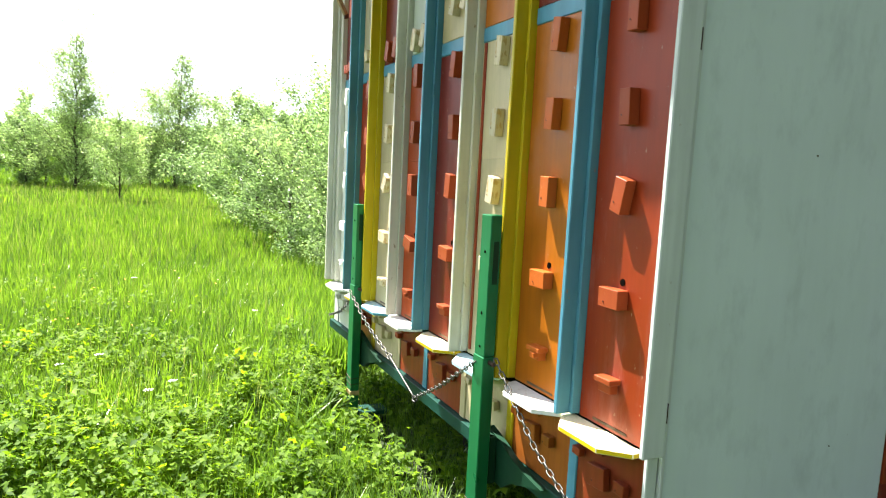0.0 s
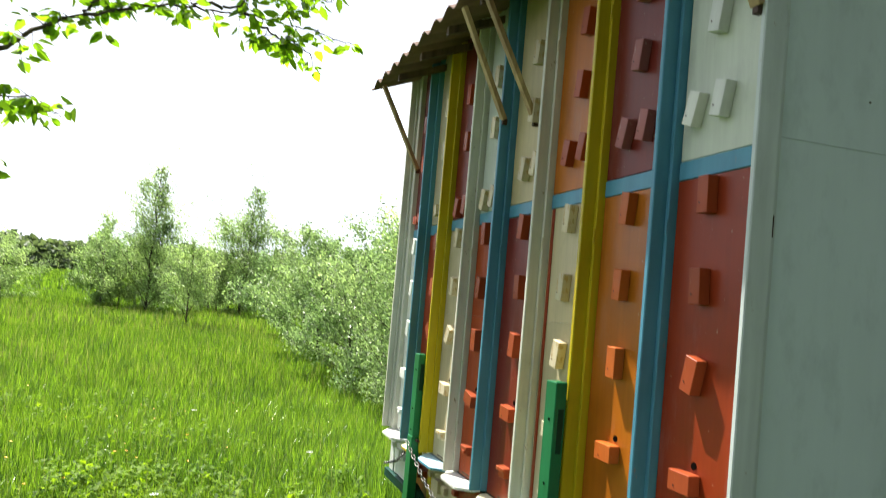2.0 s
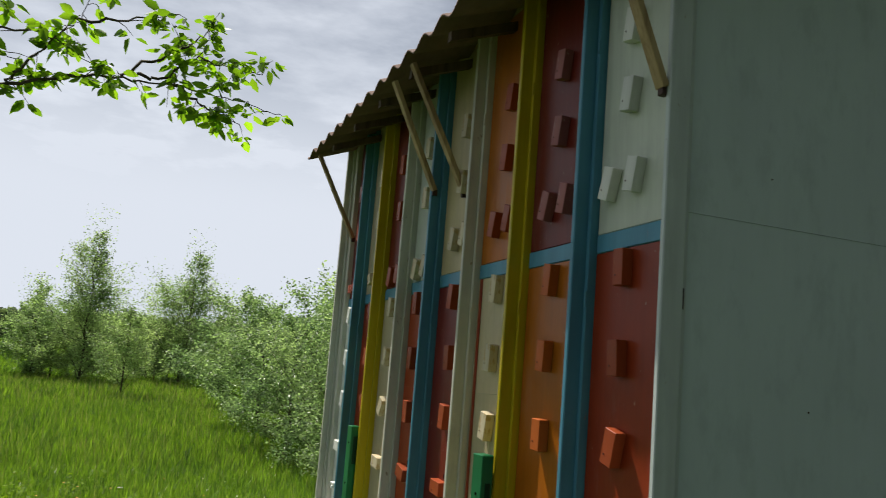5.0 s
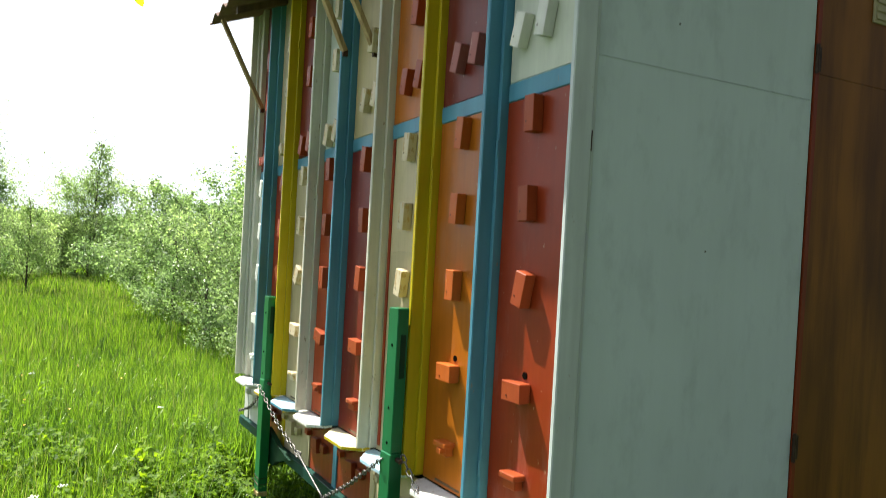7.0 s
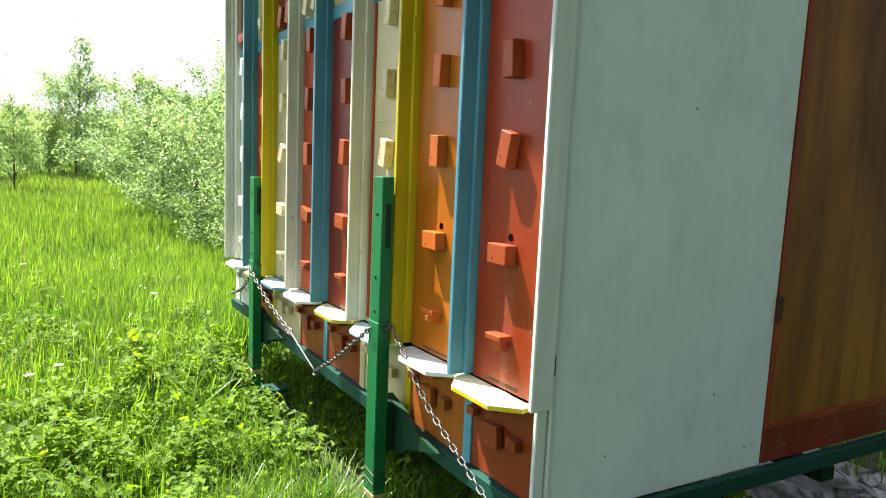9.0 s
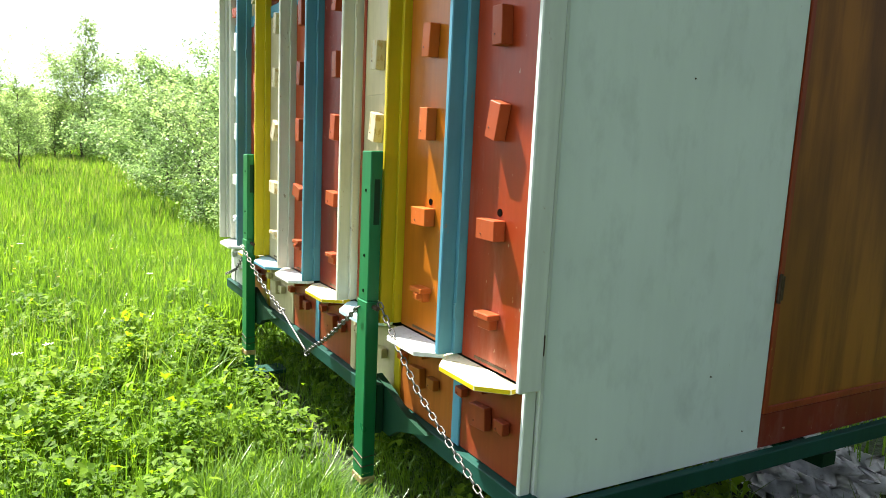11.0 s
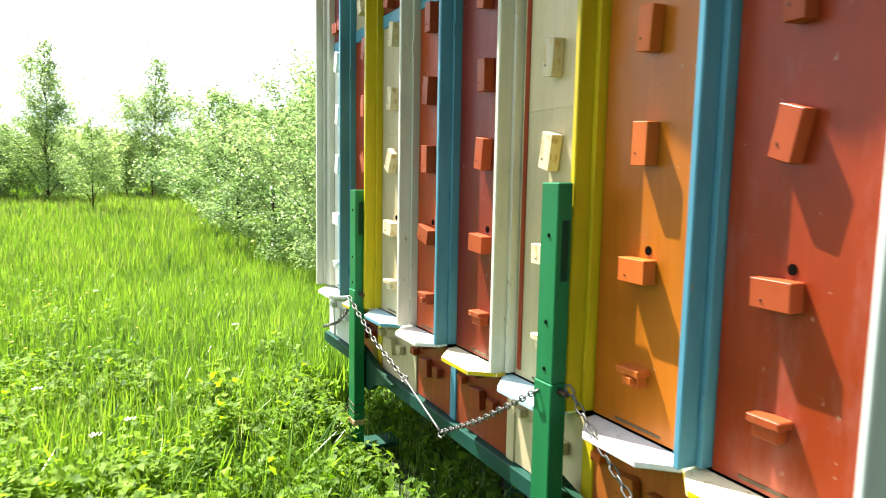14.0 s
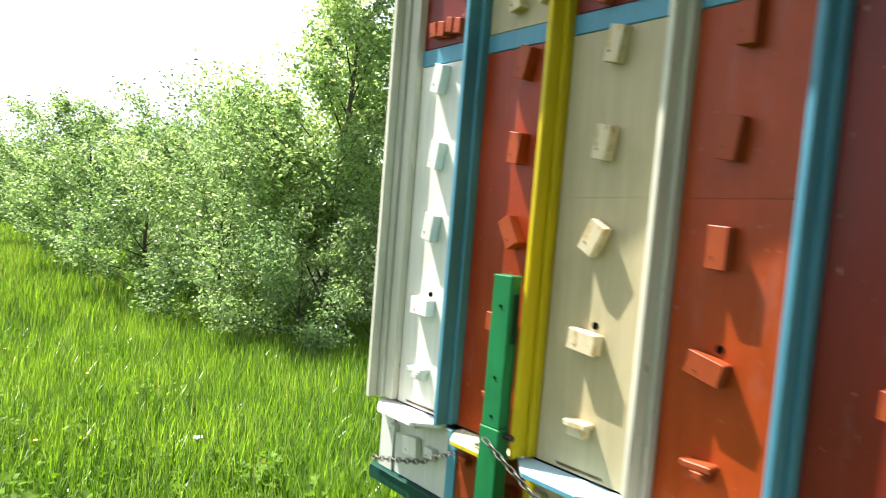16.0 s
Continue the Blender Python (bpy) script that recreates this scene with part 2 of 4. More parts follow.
FAR_LEAF = leafy("far_wood_leaves", (0.084, 0.131, 0.068), (0.140, 0.197, 0.112), (1.3, 1.3, 0.8), 0.6, 0.4)
UMBEL, _n, _l, _b = nodes_of("white_umbels")
_b.inputs["Base Color"].default_value, _b.inputs["Roughness"].default_value = (0.75, 0.76, 0.70, 1), 0.7
BUTTER, _n, _l, _b = nodes_of("buttercup_petals")
_b.inputs["Base Color"].default_value, _b.inputs["Roughness"].default_value = (0.75, 0.42, 0.01, 1), 0.4


def soil():
    m, n, l, b = nodes_of("meadow_soil")
    t = tex(n, l, "ShaderNodeTexNoise", 1.3, 6.0)
    f = tex(n, l, "ShaderNodeTexNoise", 22.0, 6.0)
    c = ramp(n, l, t.outputs["Fac"], [(0.3, (0.016, 0.030, 0.006)), (0.7, (0.034, 0.062, 0.010))])
    c2 = mix(n, l, ramp(n, l, f.outputs["Fac"], [(0.45, (0, 0, 0)), (0.7, (0.8, 0.8, 0.8))]).outputs["Color"], c.outputs["Color"], (0.024, 0.019, 0.011))
    l.new(c2, b.inputs["Base Color"])
    b.inputs["Roughness"].default_value = 0.95
    bump(n, l, b, f.outputs["Fac"], 0.8, 0.03)
    return m


SOIL = soil()


# ---------------------------------------------------------------- building helpers
def link(name, bm, material, parent=None, label="", smooth=False):
    me = bpy.data.meshes.new(name)
    bm.to_mesh(me)
    bm.free()
    for mat in (material if isinstance(material, (list, tuple)) else [material]):
        me.materials.append(mat)
    if smooth:
        for p in me.polygons:
            p.use_smooth = True
    ob = new(name, me)
    if parent is not None:
        ob.parent = parent
    if label:
        ob["label"] = label
    return ob


def sag(y, z):
    """The old wagon has settled: rows droop a little towards the far end, uprights lean a little."""
    return y + 0.022 * (1.8 - z) - 0.02 * min(1.0, max(0.0, (0.5 - y) / 0.1)), z + (-0.028 + 0.026 * max(0.0, 1.8 - z)) * (y - 0.4)


def settle(bm):
    for v in bm.verts:
        v.co.y, v.co.z = sag(v.co.y, v.co.z)


def box(bm, x0, x1, y0, y1, z0, z1, bevel=0.003, mat=0, segments=1):
    ret = bmesh.ops.create_cube(bm, size=1.0)
    vs = ret["verts"]
    for v in vs:
        v.co = Vector(((x0 + x1) / 2 + v.co.x * (x1 - x0), (y0 + y1) / 2 + v.co.y * (y1 - y0), (z0 + z1) / 2 + v.co.z * (z1 - z0)))
    fs = {f for v in vs for f in v.link_faces}
    for f in fs:
        f.material_index = mat
    if bevel:
        es = list({e for v in vs for e in v.link_edges})
        bmesh.ops.bevel(bm, geom=es, offset=bevel, segments=segments, affect="EDGES", profile=0.5)


def part(name, bm, material, parent, label="", smooth=False, warp=True):
    if warp:
        settle(bm)
    return link(name, bm, material, parent, label, smooth)


def boxpart(name, dims, material, parent, label="", bevel=0.003):
    bm = bmesh.new()
    box(bm, *dims, bevel)
    return part(name, bm, material, parent, label)


def tube(bm, pts, radii, sides=6, mat=0):
    """A tapered tube through points."""
    rings = []
    n = len(pts)
    for k in range(n):
        d = (pts[min(k + 1, n - 1)] - pts[max(k - 1, 0)])
        d = d.normalized() if d.length > 1e-9 else Vector((0, 0, 1))
        a = d.orthogonal().normalized()
        b = d.cross(a)
        rings.append([bm.verts.new(pts[k] + (a * math.cos(q) + b * math.sin(q)) * radii[k]) for q in (2 * math.pi * i / sides for i in range(sides))])
    for k in range(n - 1):
        for i in range(sides):
            f = bm.faces.new((rings[k][i], rings[k][(i + 1) % sides], rings[k + 1][(i + 1) % sides], rings[k + 1][i]))
            f.material_index = mat
    bm.faces.new(rings[0][::-1]).material_index = mat
    bm.faces.new(rings[-1]).material_index = mat


def mesh_arrays(name, verts, faces, material, parent=None, smooth=False):
    """A mesh from numpy arrays; all faces have the same number of corners."""
    me = bpy.data.meshes.new(name)
    nv, (nf, k) = len(verts), faces.shape
    me.vertices.add(nv)
    me.vertices.foreach_set("co", np.ascontiguousarray(verts, dtype=np.float32).ravel())
    me.loops.add(nf * k)
    me.loops.foreach_set("vertex_index", np.ascontiguousarray(faces, dtype=np.int32).ravel())
    me.polygons.add(nf)
    me.polygons.foreach_set("loop_start", np.arange(0, nf * k, k, dtype=np.int32))
    me.update(calc_edges=True)
    me.materials.append(material)
    if smooth:
        me.polygons.foreach_set("use_smooth", np.ones(nf, dtype=bool))
    ob = new(name, me)
    if parent is not None:
        ob.parent = parent
    return ob


# ---------------------------------------------------------------- ground
def ground_height(x, y):
    return -0.12 + 0.05 * np.sin(x * 0.6 + 1.0) * np.sin(y * 0.45) * np.clip((y + 1) / 8.0, 0, 1)


def build_ground():
    xs = np.concatenate([np.linspace(-900, -60, 10), np.linspace(-40, 40, 90), np.linspace(60, 900, 10)])
    ys = np.concatenate([np.linspace(-600, -20, 8), np.linspace(-8, 72, 90), np.linspace(90, 1800, 14)])
    X, Y = np.meshgrid(xs, ys)
    Z = ground_height(X, Y)
    verts = np.stack([X, Y, Z], -1).reshape(-1, 3)
    nx, ny = len(xs), len(ys)
    i = (np.arange(ny - 1)[:, None] * nx + np.arange(nx - 1)[None, :]).ravel()
    faces = np.stack([i, i + 1, i + 1 + nx, i + nx], -1)
    ob = mesh_arrays("ground", verts, faces, SOIL, smooth=True)
    tagged(ob, "mossy green meadow soil under tall grass", "ground", kind="structure")


build_ground()


# ---------------------------------------------------------------- the hive wagon
POST_Y = [0.82, 1.35, 1.86, 2.385, 2.84, 3.35, 3.81]        # near side of the posts between the columns
POST_MAT = [BLUE, YELLOW, POST_WHITE, BLUE, POST_WHITE, YELLOW, BLUE]
POST_COL = ["blue", "yellow", "white", "blue", "white", "yellow", "blue"]
POST_W, POST_D = 0.068, 0.085
Y0, Y1 = 0.40, 4.38
WIDTH = 2.70
BASE, SKIRT, BOARD, BAND0, BAND1, TOP = 0.41, 0.47, 0.835, 2.455, 2.53, 3.80
starts = [Y0 + 0.02] + [p + POST_W for p in POST_Y]
ends = [p + 0.018 for p in POST_Y] + [4.265]
wagon = tagged(new("hive_wagon"), "wooden bee wagon with painted hive columns standing in a meadow", "bee wagon")
COLS = [
    (RED, "red", PALE, BLOCK_RED, BLOCK_WHITE, SHADED_RED),
    (ORANGE, "orange", DARK_RED, BLOCK_ORANGE, BLOCK_PINK, SHADED_ORANGE),
    (CREAM, "cream", ORANGE, BLOCK_CREAM, BLOCK_RED, CREAM),
    (DARK_RED, "red", KHAKI, BLOCK_RED, BLOCK_CREAM, SHADED_RED),
    (BRICK_RED, "brick red", PALE, BLOCK_RED, BLOCK_CREAM, SHADED_RED),
    (CREAM, "cream", DARK_RED, BLOCK_CREAM, BLOCK_RED, CREAM),
    (RED, "red", CREAM, BLOCK_RED, BLOCK_CREAM, SHADED_RED),
    (WHITE, "white", DARK_RED, BLOCK_WHITE, BLOCK_RED, WHITE),
]
CENTRE = [0.64, 1.147, 1.644, 2.143, 2.687, 3.160, 3.589, 4.090]

block_meshes = {}


def block_mesh(w, h, mat, d=0.045):
    """A small bevelled wooden block with a nail, its back at x = 0; shared by alike blocks."""
    key = (w, h, mat.name, d)
    if key not in block_meshes:
        bm = bmesh.new()
        box(bm, -d, 0, -w / 2, w / 2, -h / 2, h / 2, 0.0022)
        bmesh.ops.create_cone(bm, cap_ends=True, segments=6, radius1=0.004, radius2=0.004, depth=0.004,
                              matrix=Matrix.Translation((-d, w * 0.2, -h * 0.22)) @ Matrix.Rotation(radians(90), 4, "Y"))
        for f in bm.faces:
            if abs(f.calc_center_median().x + d) < 0.0025 and f.calc_area() < 0.0001 and len(f.verts) == 6:
                f.material_index = 1
        me = bpy.data.meshes.new("block")
        bm.to_mesh(me)
        bm.free()
        me.materials.append(mat)
        me.materials.append(RUST)
        block_meshes[key] = me
    return block_meshes[key]


def block(panel, y, z, w, h, tilt, mat, d=0.045, name="block"):
    """A block nailed on a panel: centre y, top z."""
    yy, zz = sag(y, z - h / 2)
    ob = new(name, block_mesh(w, h, mat, d))
    ob.parent = panel
    ob.matrix_basis = Matrix.Translation((-0.001, yy, zz)) @ Matrix.Rotation(radians(tilt), 4, "X")
    return ob


def hole(panel, y, z, r=0.014):
    bm = bmesh.new()
    bmesh.ops.create_cone(bm, cap_ends=True, segments=14, radius1=r, radius2=r, depth=0.004,
                          matrix=Matrix.Translation((-0.001, y, z)) @ Matrix.Rotation(radians(90), 4, "Y"))
    return part("entrance_hole", bm, BLACK, panel, "dark round entrance hole")


def entrance_rest(panel, y, z, mat, k):
    """The lowest entrance: a small ledge with a narrower piece under it."""
    bm = bmesh.new()
    w = 0.10
    box(bm, -0.052, 0, y - w / 2, y + w / 2, z - 0.022, z, 0.003)
    box(bm, -0.036, 0, y - w * 0.36, y + w * 0.42, z - 0.060, z - 0.0225, 0.003)
    if k % 3 == 1:
        box(bm, -0.060, -0.030, y - w * 0.30, y + w * 0.05, z - 0.045, z - 0.0235, 0.002)
    return part("entrance_ledge", bm, mat, panel)


rnd = random.Random(7)
TILTS = [[0, 2, -14, 0], [-8, -5, -2, 0], [-8, -6, -12, 0], [-10, 0, -8, 4], [-1, -8, -2, 14], [-10, -9, -30, 6], [-16, -8, 30, 4], [-14, -12, -12, 2]]
for k, (low, cname, up, bl, bu, sk) in enumerate(COLS):
    y0, y1, yc = starts[k] + 0.002, ends[k] - 0.002, CENTRE[k]
    seam = k in (2, 4, 5)
    if seam:
        boxpart("middle_panel", (0, 0.022, y0, y1, 1.8850, BAND0), low, wagon, "glossy %s painted hive door panel" % cname, 0.0006)
    lower = boxpart("lower_panel", (0, 0.022, y0, y1, 0.846, 1.8845 if seam else BAND0), low, wagon, "glossy %s painted hive door panel" % cname, 0.0006)
    upper = boxpart("upper_panel", (0, 0.022, y0, y1, BAND1, TOP), up, wagon, "painted upper hive door panel")
    boxpart("band", (-0.004, 0.022, y0, y1, BAND0 + 0.002, BAND1 - 0.002), BLUE, wagon, "light blue horizontal band")
    skirt = boxpart("skirt_panel", (0.004, 0.026, y0, y1, SKIRT, 0.805), sk, wagon)
    # blocks of the lower half
    tl = TILTS[k]
    for r, (zt, w, h) in enumerate([(2.452, 0.058, 0.135), (2.122, 0.060, 0.130), (1.802, 0.062, 0.128)]):
        dy = rnd.uniform(-0.012, 0.012)
        block(lower, yc + dy, zt + rnd.uniform(-0.006, 0.006), w + (0.004 if r == 2 else 0), h - (0.012 if k > 4 else 0), -tl[r], bl)
    block(lower, yc + 0.008, 1.393, 0.118, 0.072, tl[3], bl, 0.048)
    hole(lower, yc - 0.012, 1.418)
    entrance_rest(lower, yc, 1.058, bl, k)
    # the slot over the landing board
    bm = bmesh.new()
    box(bm, -0.002, 0.003, yc - 0.105, yc + 0.105, 0.858, 0.868, 0)
    part("entrance_slot", bm, AGED, lower, "dark entrance slot")
    # blocks of the upper half
    pz = 2.775 if k < 4 else 2.665
    for zt in (3.41 if k else 3.37, 3.10):
        block(upper, yc + (0.01 if k == 0 else -0.03) + rnd.uniform(-0.015, 0.015), zt + rnd.uniform(-0.02, 0.02), 0.062, 0.130, 11 if k < 4 else 6, bu)
    if k == 7:
        for s in (-0.10, -0.045, 0.01, 0.065):
            block(upper, yc + s, 2.625 + rnd.uniform(-0.01, 0.01), 0.044, 0.062, rnd.uniform(-6, 14), bu)
    for s in (-0.072, 0.072) if k < 7 else ():
        block(upper, yc + (0.03 if k == 0 else -0.015) + s + rnd.uniform(-0.006, 0.006), pz + 0.006 * (s < 0), 0.060, 0.128 if k < 6 else 0.075, 17 + rnd.uniform(-4, 3) if k < 6 else rnd.choice((24, -15)), bu)
    # small fittings on the skirt
    block(skirt, yc + 0.16, 0.725, 0.050, 0.032, 4, bl, 0.03)
    block(skirt, yc + 0.02, 0.700, 0.105, 0.085, -4, sk, 0.03)
    block(skirt, yc - 0.12, 0.690, 0.060, 0.045, 3, sk, 0.03)

# red-brown edging beside the cream column
boxpart("edge_strip", (-0.006, 0, 1.832, 1.859, 0.87, BAND0), RED, wagon, "narrow red-brown edging strip")

# posts between the columns
for k, p in enumerate(POST_Y):
    bm = bmesh.new()
    box(bm, -POST_D - 0.006, 0.020, p + POST_W - 0.024, p + POST_W + 0.002, 0.845, TOP, 0.004, 0, 1)
    post = part("post_fin", bm, POST_MAT[k], wagon, "%s painted upright board standing proud" % POST_COL[k])
    bm = bmesh.new()
    box(bm, -0.034, 0.020, p + 0.022, p + POST_W - 0.0245, 0.848, TOP, 0.003)
    post = part("post", bm, POST_MAT[k], wagon, "%s painted wooden upright post" % POST_COL[k])
    boxpart("skirt_strip", (-0.004, 0.026, p + 0.006, p + POST_W - 0.004, SKIRT, 0.81), POST_MAT[k] if POST_COL[k] != "white" else CREAM, wagon)
    for hz in (1.02, 2.28, 3.3):
        bm = bmesh.new()
        bmesh.ops.create_cone(bm, cap_ends=True, segments=8, radius1=0.005, radius2=0.005, depth=0.06, matrix=Matrix.Translation((-0.036, p + 0.026, hz)))
        part("hinge", bm, POST_MAT[k], post, "small painted-over steel hinge")

# corner boards at the two ends
bm = bmesh.new()
box(bm, -0.068, 0.022, 0.376, 0.399, 0.845, TOP, 0.004, 0, 1)
corner = part("corner_board", bm, CORNER_WHITE, wagon, "white painted corner board")
for hz in (1.0, 2.25, 3.4):
    bm = bmesh.new()
    bmesh.ops.create_cone(bm, cap_ends=True, segments=8, radius1=0.005, radius2=0.005, depth=0.07, matrix=Matrix.Translation((0.0245, 0.384, hz)))
    part("hinge", bm, RUST, corner, "small dark steel hinge")
boxpart("lower_corner_board", (-0.022, 0.024, 0.402, 0.4195, 0.43, 0.842), CORNER_WHITE, wagon, "white painted lower corner board")
boxpart("end_post_strip", (-0.034, 0.020, 4.267, 4.330, 0.85, TOP), POST_WHITE, wagon, "white painted strip")
boxpart("end_post_strip", (-0.050, 0.020, 4.331, 4.368, 0.848, TOP), POST_WHITE, wagon, "white painted strip")
boxpart("end_post", (-0.091, 0.020, 4.3685, 4.395, 0.845, TOP), POST_WHITE, wagon, "white painted end board standing proud")
boxpart("skirt_strip", (-0.004, 0.026, 4.267, 4.375, SKIRT, 0.82), WHITE, wagon)

# landing boards
# Where a top is paler than its edge, sun glare is in its colour.
BOARDS = [(SUNLIT_YELLOW, YELLOW, "sunlit worn yellow"), (BOARD_WHITE, BOARD_WHITE, "white"), (LIGHT_BLUE, LIGHT_BLUE, "light blue"), (SUNLIT_YELLOW, YELLOW, "sunlit worn yellow"),
          (BOARD_WHITE, BOARD_WHITE, "white"), (LIGHT_BLUE, BLUE, "light blue"), (SUNLIT_YELLOW, YELLOW, "yellow"), (BOARD_WHITE, BOARD_WHITE, "white")]
for k, (top, edge, cname) in enumerate(BOARDS):
    yc = CENTRE[k] + (0.035 if k != 1 else -0.015)
    bk, fr, dep, t = 0.225, 0.125, 0.120, 0.022
    if k == 6:
        bk, fr, dep = 0.17, 0.10, 0.12
    shape = [(0.003, -bk), (0.003, bk), (-0.040, bk), (-dep, fr), (-dep, -fr), (-0.040, -bk)]
    bm = bmesh.new()
    z1 = 0.838
    drop = 0.10
    lo = [bm.verts.new((x, yc + y, z1 - t + x * drop)) for x, y in shape]
    hi = [bm.verts.new((x, yc + y, z1 + x * drop)) for x, y in shape]
    bm.faces.new(lo)
    bm.faces.new(hi[::-1])
    for i in range(6):
        j = (i + 1) % 6
        f = bm.faces.new((lo[i], hi[i], hi[j], lo[j]))
        f.material_index = 1
    bmesh.ops.recalc_face_normals(bm, faces=bm.faces)
    bmesh.ops.bevel(bm, geom=list(bm.edges), offset=0.003, segments=1, affect="EDGES")
    board = part("landing_board", bm, [top, edge], wagon, "%s painted landing board with cut corners" % cname)
    for s in (-0.09, 0.09):
        boxpart("bracket", (-0.07, 0.003, yc + s - 0.01, yc + s + 0.01, 0.775, 0.809), COLS[k][5], board, "", 0.002)

# body behind the panels, end walls, door
def wall_box(name, dims, mat, label):
    return boxpart(name, dims, mat, wagon, label, 0.002)


DX = 1.19
GX = 1.575
wall_box("end_wall", (0.050, DX, 0.400, 0.430, BASE + 0.01, 3.86), GREY_WALL, "pale grey-green painted end wall")
boxpart("corner_bead", (0.0275, 0.0445, 0.389, 0.412, BASE + 0.02, 3.84), CORNER_WHITE, wagon, "narrow pale corner bead")
bm = bmesh.new()
box(bm, DX + 0.004, DX + 1.12, 0.404, 0.430, 0.575, 2.665, 0.001)
door = part("door", bm, DOOR_WOOD, wagon, "varnished brown plywood entrance door")
bm = bmesh.new()
box(bm, DX + 0.004, DX + 1.12, 0.404, 0.430, 2.6665, 3.22, 0.001)
hatch = part("transom", bm, DOOR_WOOD, wagon, "varnished brown plywood panel over the door")
bm = bmesh.new()
box(bm, DX + 0.004, DX + 0.030, 0.392, 0.4035, 0.575, 3.22, 0.002)
box(bm, DX + 0.0305, DX + 1.12, 0.395, 0.4035, 0.574, 0.604, 0.002)
part("door_trim", bm, SHADED_RED, wagon, "dark red-brown painted trim round the door")
for hz in (1.11, 2.72):
    bm = bmesh.new()
    box(bm, DX + 0.002, DX + 0.03, 0.385, 0.3915, hz - 0.05, hz + 0.05, 0.001)
    bmesh.ops.create_cone(bm, cap_ends=True, segments=8, radius1=0.008, radius2=0.008, depth=0.12, matrix=Matrix.Translation((DX + 0.004, 0.386, hz)))
    part("hinge", bm, RUST, door, "dark steel door hinge")
bm = bmesh.new()
box(bm, GX, GX + 0.30, 0.396, 0.4035, 2.945, 3.14, 0.002)
for i in range(5):
    box(bm, GX + 0.015, GX + 0.285, 0.388, 0.3955, 2.960 + i * 0.036, 2.982 + i * 0.036, 0.001)
part("vent_grille", bm, CREAM, hatch, "cream slatted vent grille")
wall_box("threshold", (DX + 0.004, DX + 1.12, 0.398, 0.430, 0.425, 0.572), DARK_RED, "red painted threshold board")
wall_box("end_wall_upper", (DX + 0.002, DX + 1.125, 0.400, 0.430, 3.224, 3.86), GREY_WALL, "pale grey-green painted wall")
wall_box("end_wall_side", (DX + 1.127, WIDTH, 0.400, 0.430, BASE + 0.01, 3.86), GREY_WALL, "pale grey-green painted wall")
wall_box("far_end_wall", (0.027, WIDTH, 4.35, 4.378, BASE + 0.01, 3.86), GREY_WALL, "pale painted end wall")
wall_box("back_wall", (WIDTH + 0.001, WIDTH + 0.03, 0.40, 4.378, BASE + 0.01, 3.80), GREY_WALL, "pale painted back wall")
wall_box("floor", (0.030, WIDTH - 0.002, 0.432, 4.348, BASE + 0.01, BASE + 0.05), SHADED_GREEN, "wooden wagon floor")
# door catch plate on the end wall
bm = bmesh.new()
for sx, sz, a in ((1.196, 3.33, 1), (1.235, 3.325, 0)):
    box(bm, sx - (0.004 if a else 0.04), sx + (0.004 if a else 0.04), 0.394, 0.3995, sz - (0.0 if a else 0.004), sz + (0.26 if a else 0.004), 0.001)
part("iron_strap", bm, SHADED_GREEN, wagon, "thin dark iron strap")

boxpart("wall_seam", (0.05, DX - 0.01, 0.3985, 0.3998, 2.5480, 2.5495), SEAM, wagon, "thin dark seam between wall sheets", 0)
bm = bmesh.new()
for sx, sz in ((0.30, 0.62), (0.86, 0.78), (1.08, 0.52), (0.42, 2.72), (0.62, 1.9)):
    bmesh.ops.create_cone(bm, cap_ends=True, segments=6, radius1=0.0035, radius2=0.003, depth=0.004, matrix=Matrix.Translation((sx, 0.3985, sz)) @ Matrix.Rotation(radians(90), 4, "X"))
tagged(part("nail_head", bm, RUST, wagon, "rusty nail heads"), kind="stuff")

# base frame and running gear
boxpart("base_rail", (-0.030, 0.035, 0.36, 4.41, 0.395, 0.468), TEAL, wagon, "teal green painted base rail")
boxpart("base_rail", (0.036, WIDTH, 0.36, 0.398, 0.345, 0.417), TEAL, wagon, "dark green painted base rail")
boxpart("base_rail", (0.036, WIDTH, 4.38, 4.41, 0.36, 0.42), SHADED_GREEN, wagon)
boxpart("chassis_beam", (0.75, 0.85, 0.45, 4.3, 0.20, 0.268), SHADED_GREEN, wagon)
boxpart("chassis_beam", (1.75, 1.85, 0.45, 4.3, 0.20, 0.268), SHADED_GREEN, wagon)
TYRE, _n, _l, _b = nodes_of("tyre_rubber")
_b.inputs["Base Color"].default_value, _b.inputs["Roughness"].default_value = (0.02, 0.02, 0.02, 1), 0.85
for x in (0.45, 2.15):
    bm = bmesh.new()
    bmesh.ops.create_cone(bm, cap_ends=True, segments=28, radius1=0.19, radius2=0.19, depth=0.15, matrix=Matrix.Translation((x, 2.5, 0.08)) @ Matrix.Rotation(radians(90), 4, "Y"))
    bmesh.ops.bevel(bm, geom=[e for e in bm.edges], offset=0.02, segments=2, affect="EDGES")
    wheel = link("wheel", bm, TYRE, wagon, "black rubber wheel", True)
    bm = bmesh.new()
    bmesh.ops.create_cone(bm, cap_ends=True, segments=20, radius1=0.1, radius2=0.1, depth=0.165, matrix=Matrix.Translation((x, 2.5, 0.08)) @ Matrix.Rotation(radians(90), 4, "Y"))
    link("rim", bm, SHADED_GREEN, wheel)
boxpart("axle", (0.4, 2.2, 2.46, 2.54, 0.05, 0.10), SHADED_GREEN, wagon)

